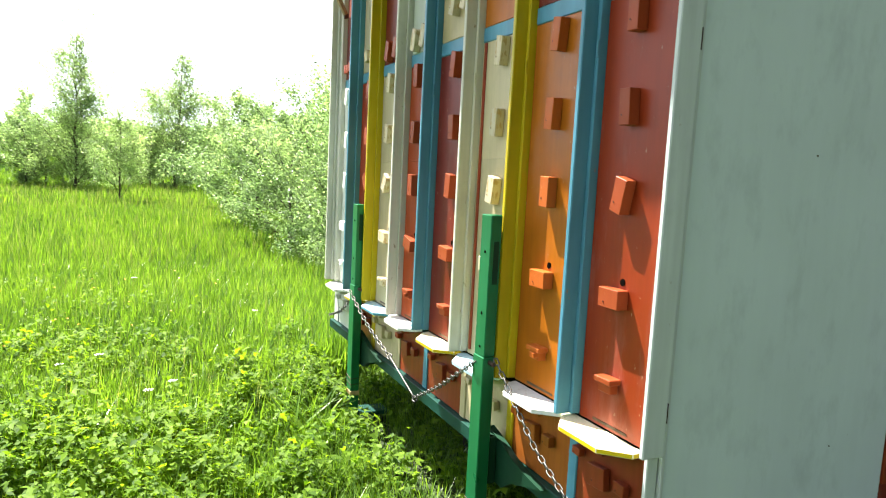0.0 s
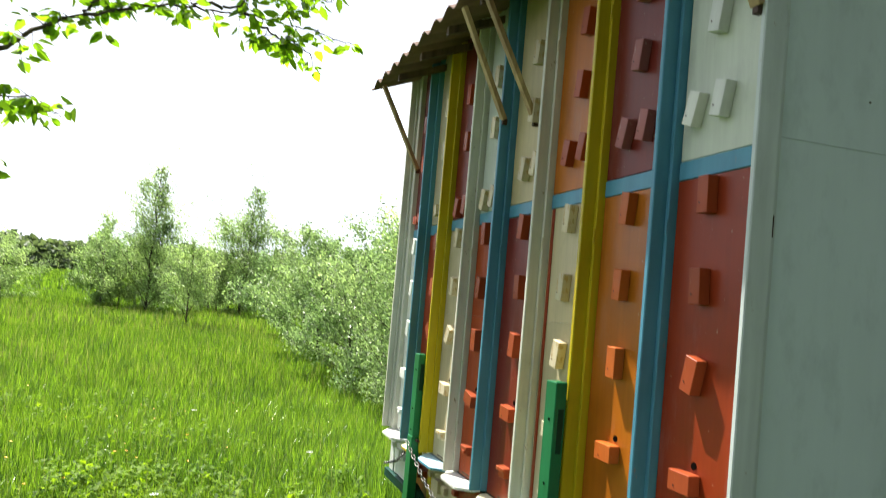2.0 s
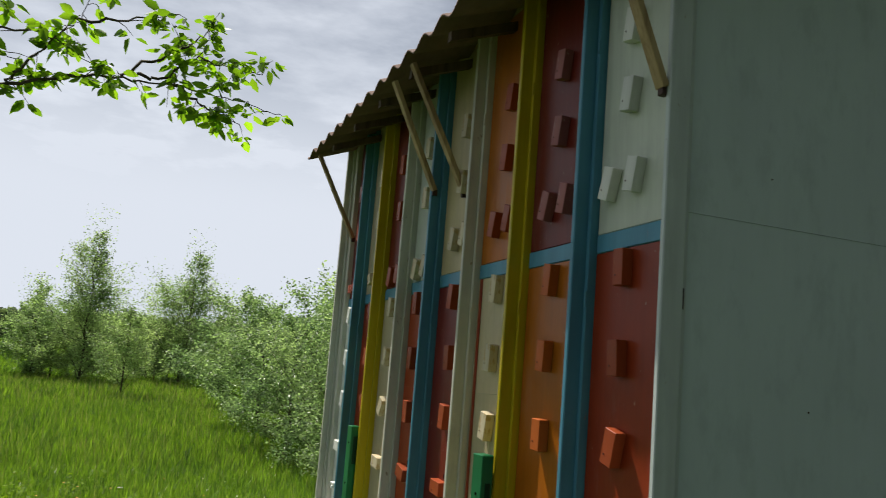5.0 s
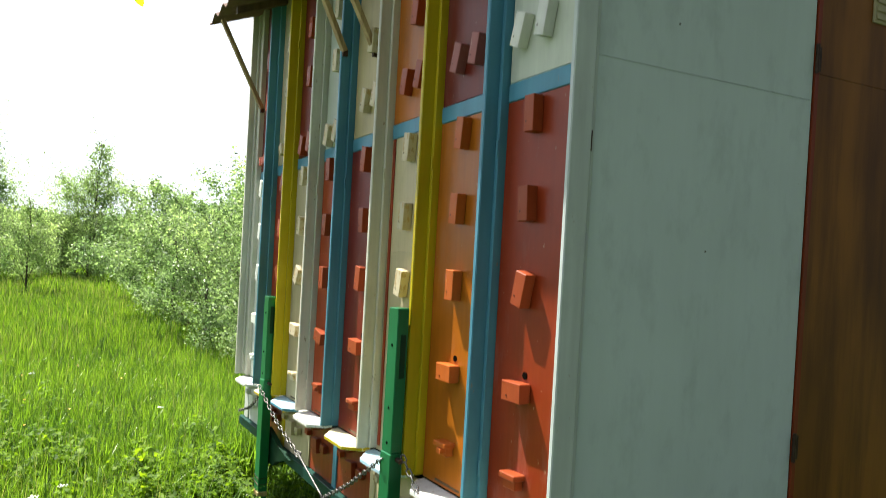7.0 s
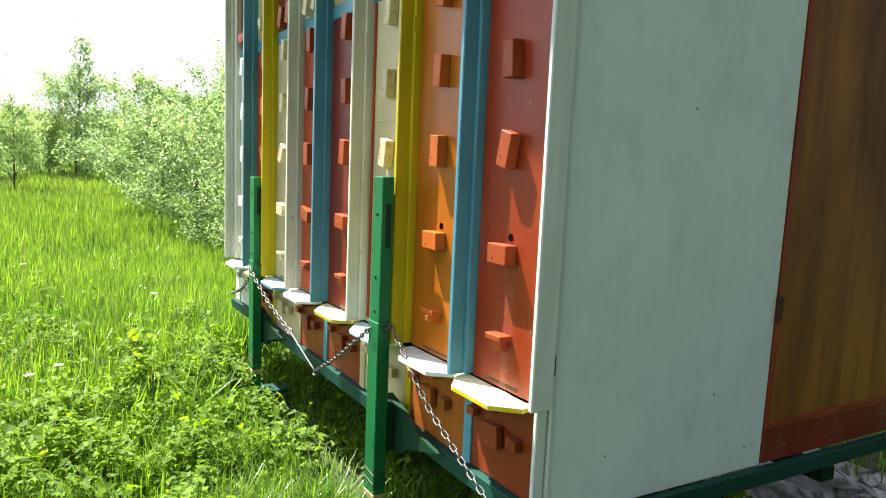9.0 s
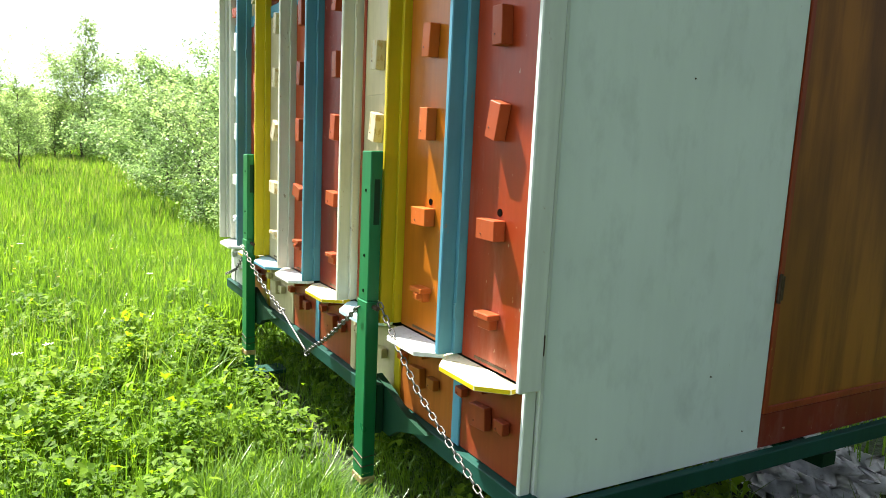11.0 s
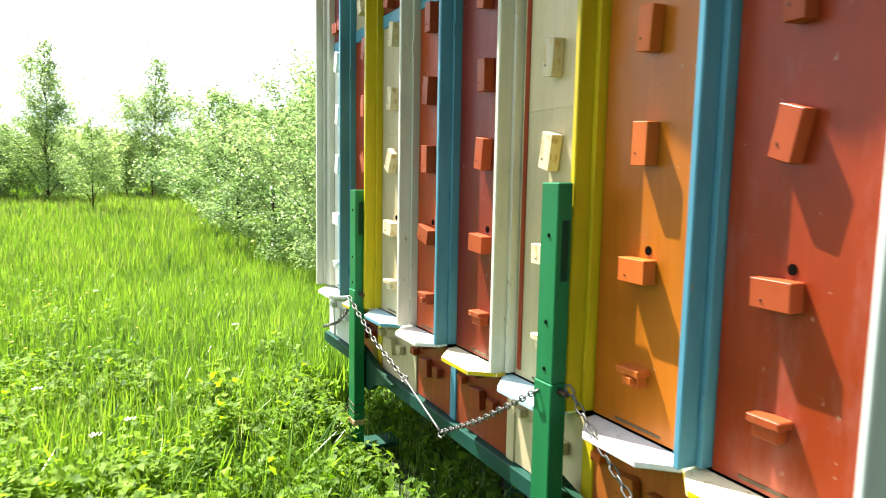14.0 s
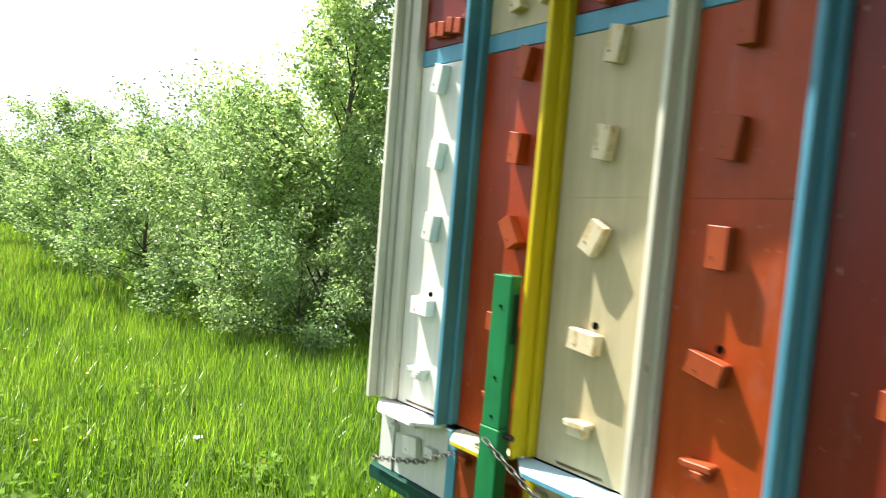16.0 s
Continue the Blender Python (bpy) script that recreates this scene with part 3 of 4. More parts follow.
# corrugated roof with a wide eave
def roof_side(sign):
    """One slope of the roof: a wavy sheet with thickness."""
    ny = 24 * 8
    ys = np.linspace(0.02, 4.40, ny)
    us = np.array([0.0, 0.25, 0.5, 0.75, 1.0])
    eave, ridge = (-0.42, 3.635), (WIDTH / 2, 4.31)
    verts = []
    for dz in (0.012, 0.0):
        for y in ys:
            w = 0.024 * math.cos(2 * math.pi * y / 0.235)
            for u in us:
                x = eave[0] + u * (ridge[0] - eave[0])
                z = eave[1] + u * (ridge[1] - eave[1]) + w + dz + 0.012
                if sign < 0:
                    x = WIDTH - x
                yy, zz = sag(y, z)
                verts.append((x, yy, zz))
    k = len(us)
    faces = []
    off = ny * k
    for i in range(ny - 1):
        for j in range(k - 1):
            a = i * k + j
            faces.append((a, a + 1, a + 1 + k, a + k))
            faces.append((off + a, off + a + k, off + a + 1 + k, off + a + 1))
        a = i * k
        faces.append((a, a + k, off + a + k, off + a))
        a = i * k + k - 1
        faces.append((a + k, a, off + a, off + a + k))
    for j in range(k - 1):
        faces.append((j, off + j, off + j + 1, j + 1))
        a = (ny - 1) * k + j
        faces.append((a + 1, off + a + 1, off + a, a))
    ob = mesh_arrays("roof_sheet", np.array(verts), np.array(faces), SLATE, wagon)
    bm = bmesh.new()
    bm.from_mesh(ob.data)
    bmesh.ops.recalc_face_normals(bm, faces=bm.faces)
    bm.to_mesh(ob.data)
    bm.free()
    ob["label"] = "weathered brown corrugated roof sheet"


roof_side(1)
roof_side(-1)
slope = math.atan2(4.31 - 3.635, WIDTH / 2 + 0.44)
for i in range(8):
    y = 0.06 + i * 0.535
    bm = bmesh.new()
    p0, p1 = Vector((-0.36, y, 3.615)), Vector((WIDTH / 2, y, 3.615 + (WIDTH / 2 + 0.40) * math.tan(slope)))
    vs = [bm.verts.new(p + Vector((0, sy, sz))) for p in (p0, p1) for sy, sz in ((-0.02, 0), (0.02, 0), (0.02, -0.05), (-0.02, -0.05))]
    for q in ((0, 1, 2, 3), (7, 6, 5, 4), (0, 4, 5, 1), (1, 5, 6, 2), (2, 6, 7, 3), (3, 7, 4, 0)):
        bm.faces.new([vs[c] for c in q])
    part("rafter", bm, AGED, wagon, "rough wooden rafter")
bm = bmesh.new()
for y in (0.402, 4.35):
    vs = [(0.03, y, 3.861), (WIDTH, y, 3.861), (WIDTH / 2, y, 4.30)]
    a = [bm.verts.new(q) for q in vs]
    b = [bm.verts.new((q[0], q[1] + 0.025, q[2])) for q in vs]
    bm.faces.new(a)
    bm.faces.new(b[::-1])
    for i in range(3):
        bm.faces.new((a[i], b[i], b[(i + 1) % 3], a[(i + 1) % 3]))
part("gable", bm, GREY_WALL, wagon, "pale painted gable boards")
boxpart("wall_plate", (0.0, 0.026, 0.42, 4.26, 3.803, 3.86), BARE, wagon)


def brace(y0, y1, zb=3.0, xb=-0.088):
    """A bare stick from a post up to the eave."""
    a, b = Vector((xb, y0, zb)), Vector((-0.375, y1, 3.625))
    d = (b - a).normalized()
    side = Vector((0, 1, 0))
    up = d.cross(side).normalized()
    bm = bmesh.new()
    vs = [bm.verts.new(p + side * s * 0.020 + up * q * 0.014) for p in (a - d * 0.03, b) for s, q in ((-1, -1), (1, -1), (1, 1), (-1, 1))]
    for q in ((0, 1, 2, 3), (7, 6, 5, 4), (0, 4, 5, 1), (1, 5, 6, 2), (2, 6, 7, 3), (3, 7, 4, 0)):
        bm.faces.new([vs[c] for c in q])
    bmesh.ops.recalc_face_normals(bm, faces=bm.faces)
    bmesh.ops.bevel(bm, geom=list(bm.edges), offset=0.003, segments=1, affect="EDGES")
    ob = part("eave_brace", bm, BARE, wagon, "bare wooden eave brace")
    bm = bmesh.new()
    box(bm, xb + 0.001, xb + 0.03, y0 - 0.012, y0 + 0.012, zb - 0.055, zb - 0.02, 0.002)
    part("bolt_plate", bm, RUST, ob)


brace(0.405, 0.405, 2.99)
brace(2.13, 2.13, 2.99, -0.03)
brace(2.425, 2.425, 3.05)
brace(4.17, 4.17, 3.03, -0.06)

# green support posts that carry the chain
def support(y, x0, top):
    """A flat green post that stands before the wagon, held by an outrigger beam; y is its near side."""
    x1, y1 = x0 + 0.055, y + 0.098
    bm = bmesh.new()
    box(bm, x0, x1, y, y1, 0.955, top, 0.004)
    box(bm, x0 - 0.004, x1 + 0.002, y - 0.003, y1 + 0.003, -0.20, 0.9548, 0.004)
    post = part("support_post", bm, GREEN, wagon, "green painted wooden support post")
    bm = bmesh.new()
    box(bm, x0 - 0.008, x1 + 0.006, y - 0.007, y1 + 0.007, 0.085, 0.125, 0.006)
    part("worn_collar", bm, BARE, post, "sunlit worn yellow wooden collar")
    for z in (0.22, 0.175):
        bm = bmesh.new()
        loop = [Vector((px, py, z + dz)) for px, py, dz in ((x0 - 0.006, y - 0.005, 0), (x1 + 0.004, y - 0.005, 0.006), (x1 + 0.004, y1 + 0.005, 0.0), (x0 - 0.006, y1 + 0.005, 0.012), (x0 - 0.006, y - 0.005, 0))]
        tube(bm, loop, [0.0022] * 5, 5)
        part("wire_band", bm, RUST, post, "dark wire wrapped round the post")
    for z in (1.45, 1.16, 1.00):
        bm = bmesh.new()
        bmesh.ops.create_cone(bm, cap_ends=True, segments=10, radius1=0.007, radius2=0.007, depth=0.006, matrix=Matrix.Translation((x0, y + 0.045, z)) @ Matrix.Rotation(radians(90), 4, "Y"))
        part("bolt_hole", bm, BLACK, post, "dark drilled bolt hole")
    boxpart("mortise", (x0 + 0.018, x0 + 0.044, y - 0.002, y + 0.004, 1.30, 1.50), SHADED_GREEN, post, "dark cut mortise", 0)
    bm = bmesh.new()
    bmesh.ops.create_cone(bm, cap_ends=True, segments=12, radius1=0.011, radius2=0.011, depth=0.05, matrix=Matrix.Translation((x0 + 0.03, y - 0.02, 0.93)) @ Matrix.Rotation(radians(90), 4, "X"))
    part("bolt", bm, RUST, post, "dark steel bolt that holds the chain")
    bm = bmesh.new()
    box(bm, x1 + 0.003, -0.067, y + 0.002, y1 - 0.002, 0.325, 0.56, 0.004)
    box(bm, -0.031, WIDTH - 0.01, y + 0.002, y1 - 0.002, 0.325, 0.3935, 0.004)
    part("outrigger", bm, SHADED_GREEN, wagon, "dark green outrigger beam between post and wagon")
    bm = bmesh.new()
    prof = [(y1, 0.58), (y1, 0.33), (y - 0.06, 0.33), (y - 0.14, 0.385), (y - 0.40, 0.466), (y - 0.31, 0.474), (y - 0.22, 0.488), (y - 0.13, 0.510), (y - 0.05, 0.540)]
    a = [bm.verts.new((-0.066, py, pz)) for py, pz in prof]
    b = [bm.verts.new((-0.0325, py, pz)) for py, pz in prof]
    bm.faces.new(a)
    bm.faces.new(b[::-1])
    for i in range(len(prof)):
        j = (i + 1) % len(prof)
        bm.faces.new((a[j], a[i], b[i], b[j]))
    bmesh.ops.recalc_face_normals(bm, faces=bm.faces)
    part("support_gusset", bm, SHADED_GREEN, wagon, "dark green timber gusset under the base rail")


support(1.376, -0.162, 1.622)
support(3.440, -0.132, 1.574)
boxpart("foot_plate", (-0.06, 0.16, 3.44, 3.60, -0.09, -0.06), TEAL, wagon, "dark green wooden foot plate")

# ---------------------------------------------------------------- chain
def link_mesh(length=0.046, width=0.027, wire=0.0037):
    bm = bmesh.new()
    n, s = 16, 5
    r = width / 2 - wire
    half = length / 2 - width / 2
    rings = []
    for i in range(n):
        a = 2 * math.pi * i / n
        c = Vector((math.cos(a) * r + (half if math.cos(a) > 0 else -half), math.sin(a) * r, 0))
        out = Vector((math.cos(a), math.sin(a), 0))
        rings.append([bm.verts.new(c + out * math.cos(b) * wire + Vector((0, 0, 1)) * math.sin(b) * wire) for b in (2 * math.pi * q / s for q in range(s))])
    for i in range(n):
        for q in range(s):
            bm.faces.new((rings[i][q], rings[(i + 1) % n][q], rings[(i + 1) % n][(q + 1) % s], rings[i][(q + 1) % s]))
    me = bpy.data.meshes.new("link")
    bm.to_mesh(me)
    bm.free()
    for p in me.polygons:
        p.use_smooth = True
    me.materials.append(STEEL)
    return me


LINK = link_mesh()


def chain(a, b, dip, label, bend=0.5):
    """A slack chain from a to b that hangs by dip."""
    a, b = Vector(a), Vector(b)
    root = tagged(new("chain"), label, "chain", "chains along the wagon")
    pts = []
    for i in range(201):
        u = i / 200
        h = 1 - abs(u - bend) / (bend if u < bend else 1 - bend)
        pts.append(a.lerp(b, u) - Vector((0, 0, dip * (h * 0.75 + 0.25 * (1 - (1 - h) ** 2)))))
    step, walked, n = 0.0365, 0.0, 0
    for p, q in zip(pts, pts[1:]):
        walked += (q - p).length
        if walked >= step:
            walked -= step
            d = (q - p).normalized()
            ob = new("link", LINK)
            ob.parent = root
            m = d.to_track_quat("X", "Z").to_matrix().to_4x4()
            ob.matrix_basis = Matrix.Translation(q) @ m @ Matrix.Rotation(radians(90 * (n % 2) + 25), 4, "X")
            n += 1
    return root


def ys(y, z, x):
    yy, zz = sag(y, z)
    return (x, yy, zz)


def chain_rod(a, b):
    """A steel tension rod with an eye at each end."""
    a, b = Vector(a), Vector(b)
    d = (b - a).normalized()
    root = tagged(new("tension_rod"), "straight steel tension rod linking two chains", "rod")
    bm = bmesh.new()
    tube(bm, [a, a.lerp(b, 0.12), a.lerp(b, 0.5), a.lerp(b, 0.88), b], [0.008, 0.0055, 0.0055, 0.0055, 0.008], 8)
    link("rod", bm, STEEL, root, "", True)
    for p in (a - d * 0.012, b + d * 0.012):
        bm = bmesh.new()
        ring = [p + d * 0.017 * math.cos(q) + d.orthogonal().normalized() * 0.017 * math.sin(q) for q in (2 * math.pi * i / 12 for i in range(13))]
        tube(bm, ring, [0.0055] * 13, 6)
        link("eye", bm, STEEL, root, "steel eye", True)


F0, F1, F2, F3 = (-0.155, 3.53, 0.905), (-0.092, 2.80, 0.585), (-0.075, 2.42, 0.440), (-0.175, 1.46, 0.915)
chain(F0, F1, 0.035, "slack steel chain hung from a green post")
chain_rod(F1, F2)
chain(F2, F3, 0.02, "steel chain drawn up to a green post")
chain(ys(1.37, 0.965, -0.115), ys(0.42, 0.40, -0.10), 0.07, "slack steel chain from a green post to the corner", 0.4)
chain((-0.10, 3.56, 0.86), ys(4.36, 0.52, -0.05), 0.05, "slack steel chain from a green post to the end", 0.5)


def film_sheet():
    """Crumpled pale film that lies on the ground under the wagon."""
    bm = bmesh.new()
    n = 22
    r = random.Random(4)
    grid = []
    for i in range(n):
        row = []
        for j in range(n):
            x, y = 1.75 + 1.1 * i / (n - 1), 0.5 + 0.75 * j / (n - 1)
            edge = 0.06 * math.sin(i * 1.7) + 0.05 * math.sin(j * 2.3)
            row.append(bm.verts.new((x + edge * 0.4, y + edge, -0.085 + 0.05 * noise.noise((x * 5, y * 5, 2.0)) + r.uniform(-0.008, 0.008))))
        grid.append(row)
    for i in range(n - 1):
        for j in range(n - 1):
            bm.faces.new((grid[i][j], grid[i + 1][j], grid[i + 1][j + 1], grid[i][j + 1]))
    bmesh.ops.solidify(bm, geom=list(bm.faces), thickness=0.003)
    ob = link("plastic_sheet", bm, BOARD_WHITE, None, "", True)
    tagged(ob, "crumpled pale plastic sheet lying under the wagon", "plastic sheet")


film_sheet()


# ---------------------------------------------------------------- plants
rng = np.random.default_rng(11)


def rand_unit(n):
    v = rng.normal(size=(n, 3))
    return v / np.linalg.norm(v, axis=1, keepdims=True)


def leaf_cloud(name, centres, size, material, parent=None, aspect=0.55, droop=0.25, flat=0.5):
    """Folded pointed leaves, two faces each, at given points."""
    n = len(centres)
    d = rand_unit(n)
    d[:, 2] = d[:, 2] * flat - droop
    d /= np.linalg.norm(d, axis=1, keepdims=True)
    s = np.cross(d, rand_unit(n))
    s /= np.linalg.norm(s, axis=1, keepdims=True) + 1e-9
    nn = np.cross(d, s)
    L = size * rng.uniform(0.6, 1.25, n)[:, None]
    W = L * aspect * 0.5
    base = centres
    tip = base + d * L
    mid = base + d * L * 0.45
    a = mid + s * W + nn * W * 0.35
    b = mid - s * W + nn * W * 0.35
    verts = np.stack([base, a, tip, b], 1).reshape(-1, 3)
    i = np.arange(n) * 4
    faces = np.concatenate([np.stack([i, i + 1, i + 2], -1), np.stack([i, i + 2, i + 3], -1)])
    return mesh_arrays(name, verts, faces, material, parent)


def grow(base, height, spread, limbs, lean, seed, low=0.12, tall=0.9, ascend=0.65, cone=False):
    """Stem and limbs of a tree or bush: lists of polylines with radii, and the twig points that carry leaves."""
    r = np.random.default_rng(seed)
    lines, twigs = [], []
    top = np.array([lean[0], lean[1], height])
    trunk = [np.array([0.0, 0, -0.05])]
    for k in range(1, 9):
        u = k / 8
        trunk.append(top * u + np.array([r.normal() * 0.025 * height * 0.4, r.normal() * 0.025 * height * 0.4, 0]))
    r0 = (0.007 if cone else 0.012) * height + 0.01
    lines.append((trunk, [r0 * (1 - 0.85 * k / 8) for k in range(9)]))
    for i in range(limbs):
        u = low + (tall - low) * (i + r.uniform()) / limbs
        k = min(7, int(u * 8))
        f = u * 8 - k
        p = trunk[k] * (1 - f) + trunk[k + 1] * f
        az = i * 2.4 + r.uniform(-0.5, 0.5)
        reach = spread * (math.sin(math.pi * min(1.0, 0.30 + u * 0.66)) ** 0.9) * r.uniform(0.65, 1.2)
        if cone:
            reach = spread * (1.02 - u) ** 0.95 * min(1.0, 0.45 + u * 3) * r.uniform(0.45, 1.2) + 0.05
        rise = reach * ascend * r.uniform(0.5, 1.5) * min(1.0, 0.2 + u * 1.6)
        if cone:
            rise = reach * r.uniform(0.8, 1.7)
        end = p + np.array([math.cos(az) * reach, math.sin(az) * reach, rise])
        midp = (p + end) / 2 + np.array([0, 0, -0.06 * reach])
        lines.append(([p, midp, end], [r0 * 0.38 * (1 - u * 0.6), r0 * 0.22 * (1 - u * 0.6), 0.003]))
        for _ in range(5):
            q = p + (end - p) * r.uniform(0.3, 1.0)
            e2 = q + np.array([math.cos(az + r.normal() * 1.2), math.sin(az + r.normal() * 1.2), r.uniform(0.1, 1.1)]) * reach * r.uniform(0.22, 0.5)
            lines.append(([q, (q + e2) / 2 + r.normal(size=3) * 0.02 * reach, e2], [r0 * 0.14, r0 * 0.09, 0.002]))
            twigs.append((q, e2))
        twigs.append((midp, end))
    twigs.append((trunk[-2], trunk[-1] + np.array([0, 0, 0.08 * height])))
    b = np.array(base, float)
    return [([Vector(q + b) for q in pts], rad) for pts, rad in lines], [(p + b, q + b) for p, q in twigs]


def plant(name, base, height, spread, limbs, leaves, size, material, label, category, seed, lean=(0, 0), low=0.1, fuzz=0.16, group="", ascend=0.65):
    z = float(ground_height(np.array(base[0]), np.array(base[1])))
    lines, twigs = grow((base[0], base[1], z), height, spread, limbs, lean, seed, low, 0.97 if ascend > 1 else 0.92, ascend, ascend > 1)
    root = tagged(new(name), label, category, group)
    bm = bmesh.new()
    for pts, rad in lines[:1]:
        tube(bm, pts, rad, 7)
    link("trunk", bm, BARK, root, "", True)
    bm = bmesh.new()
    for pts, rad in lines[1:]:
        tube(bm, pts, rad, 4)
    tagged(link("limb", bm, BARK, root, "", True), kind="stuff")
    a = np.array([t[0] for t in twigs])
    b = np.array([t[1] for t in twigs])
    wt = np.linalg.norm(b - a, axis=1) ** 1.5
    k = rng.choice(len(a), leaves, p=wt / wt.sum())
    u = rng.uniform(0, 1, (leaves, 1))
    c = a[k] + (b[k] - a[k]) * u + rng.normal(size=(leaves, 3)).clip(-1.25, 1.25) * fuzz * np.linalg.norm(b[k] - a[k], axis=1, keepdims=True).clip(0.15, 1.5)
    leaf_cloud("crown", c, size, material, root)
    return root


# willow thicket beside the wagon's far end
BUSHES = [
    (1.75, 10.6, 2.35, 1.2, 24, 17000, 0.056), (2.7, 11.6, 2.0, 1.4, 24, 16000, 0.06), (1.55, 13.2, 2.65, 1.2, 22, 15000, 0.064), (3.0, 14.2, 2.4, 1.6, 20, 17000, 0.068),
    (1.6, 16.8, 3.0, 1.3, 18, 14000, 0.076), (3.5, 17.5, 2.6, 1.8, 18, 13000, 0.082), (2.0, 21.5, 2.5, 1.5, 18, 11000, 0.09), (2.0, 9.0, 1.25, 0.85, 15, 13000, 0.05), (2.5, 8.3, 1.0, 0.7, 12, 9000, 0.046),
]
for i, (x, y, h, s, li, n, sz) in enumerate(BUSHES):
    plant("willow_bush", (x, y), h, s, li, n, sz, BUSH_LEAF, "dense light green willow bush in the meadow", "bush", 100 + i, (0.1 * (i % 3 - 1), 0.05), 0.03, 0.2, "willow thicket", 0.98)
plant("alder_tree", (2.80, 9.7), 5.6, 1.5, 44, 40000, 0.07, BIRCH_LEAF, "tall slender green alder behind the wagon", "tree", 140, (0.2, 0.1), 0.04, 0.30, ascend=1.1)
plant("alder_tree", (4.3, 10.6), 5.2, 1.7, 30, 16000, 0.095, BIRCH_LEAF, "tall slender green alder behind the wagon", "tree", 141, (-0.2, 0.1), 0.08, 0.17, ascend=1.1)
# young birches across the meadow
plant("birch_tree", (-2.84, 33.0), 6.5, 1.9, 74, 21000, 0.090, BIRCH_LEAF, "young birch with an airy crown", "tree", 150, (0.1, 0), 0.02, 0.36, "young birches", ascend=1.1)
plant("birch_tree", (1.1, 33.3), 6.15, 1.9, 74, 21000, 0.090, BIRCH_LEAF, "young birch with an airy crown", "tree", 151, (0.2, 0), 0.02, 0.36, "young birches", ascend=1.1)
plant("birch_tree", (-1.27, 25.4), 3.1, 1.2, 34, 8000, 0.075, BIRCH_LEAF, "small young birch standing in the grass", "tree", 152, (0, 0), 0.08, 0.28, "young birches", ascend=1.1)
plant("birch_tree", (-5.0, 36.0), 4.2, 1.4, 34, 9000, 0.11, BIRCH_LEAF, "young birch at the meadow's edge", "tree", 153, (0.1, 0), 0.06, 0.2, "young birches", ascend=1.1)
far_rng = random.Random(5)
for i in range(15):
    x = -9.5 + i * 0.9 + far_rng.uniform(-0.4, 0.4)
    if -8.7 < x < -5.9:
        x -= 3.2
    plant("meadow_bush", (x, 35.5 + far_rng.uniform(-1.5, 5)), far_rng.uniform(2.5, 3.5), far_rng.uniform(1.1, 1.6), 14, 6500, 0.10, BUSH_LEAF if i % 2 else BIRCH_LEAF, "rounded green bush at the meadow's edge", "bush", 170 + i, (0, 0), 0.02, 0.24, "bushes at the meadow's edge")


def far_wood():
    """The wood along the horizon: uneven crowns of many clumps of leaves."""
    pts = []
    r = np.random.default_rng(3)
    for i in range(330):
        x = r.uniform(-190, 150)
        y = 165 + r.uniform(0, 45) + abs(x) * 0.1
        h = r.uniform(4.5, 7.5)
        n = 300
        u = r.uniform(0, 1, n)
        rad = (0.6 + 2.6 * np.sin(np.pi * np.clip(u, 0.02, 0.98)) ** 0.7) * r.uniform(0.4, 1, n)
        a = r.uniform(0, 2 * np.pi, n)
        pts.append(np.stack([x + rad * np.cos(a), y + rad * np.sin(a), u * h], -1))
    ob = leaf_cloud("distant_wood", np.concatenate(pts), 1.5, FAR_LEAF, None, 0.9)
    tagged(ob, "hazy green wood along the horizon", "wood", kind="stuff")


far_wood()


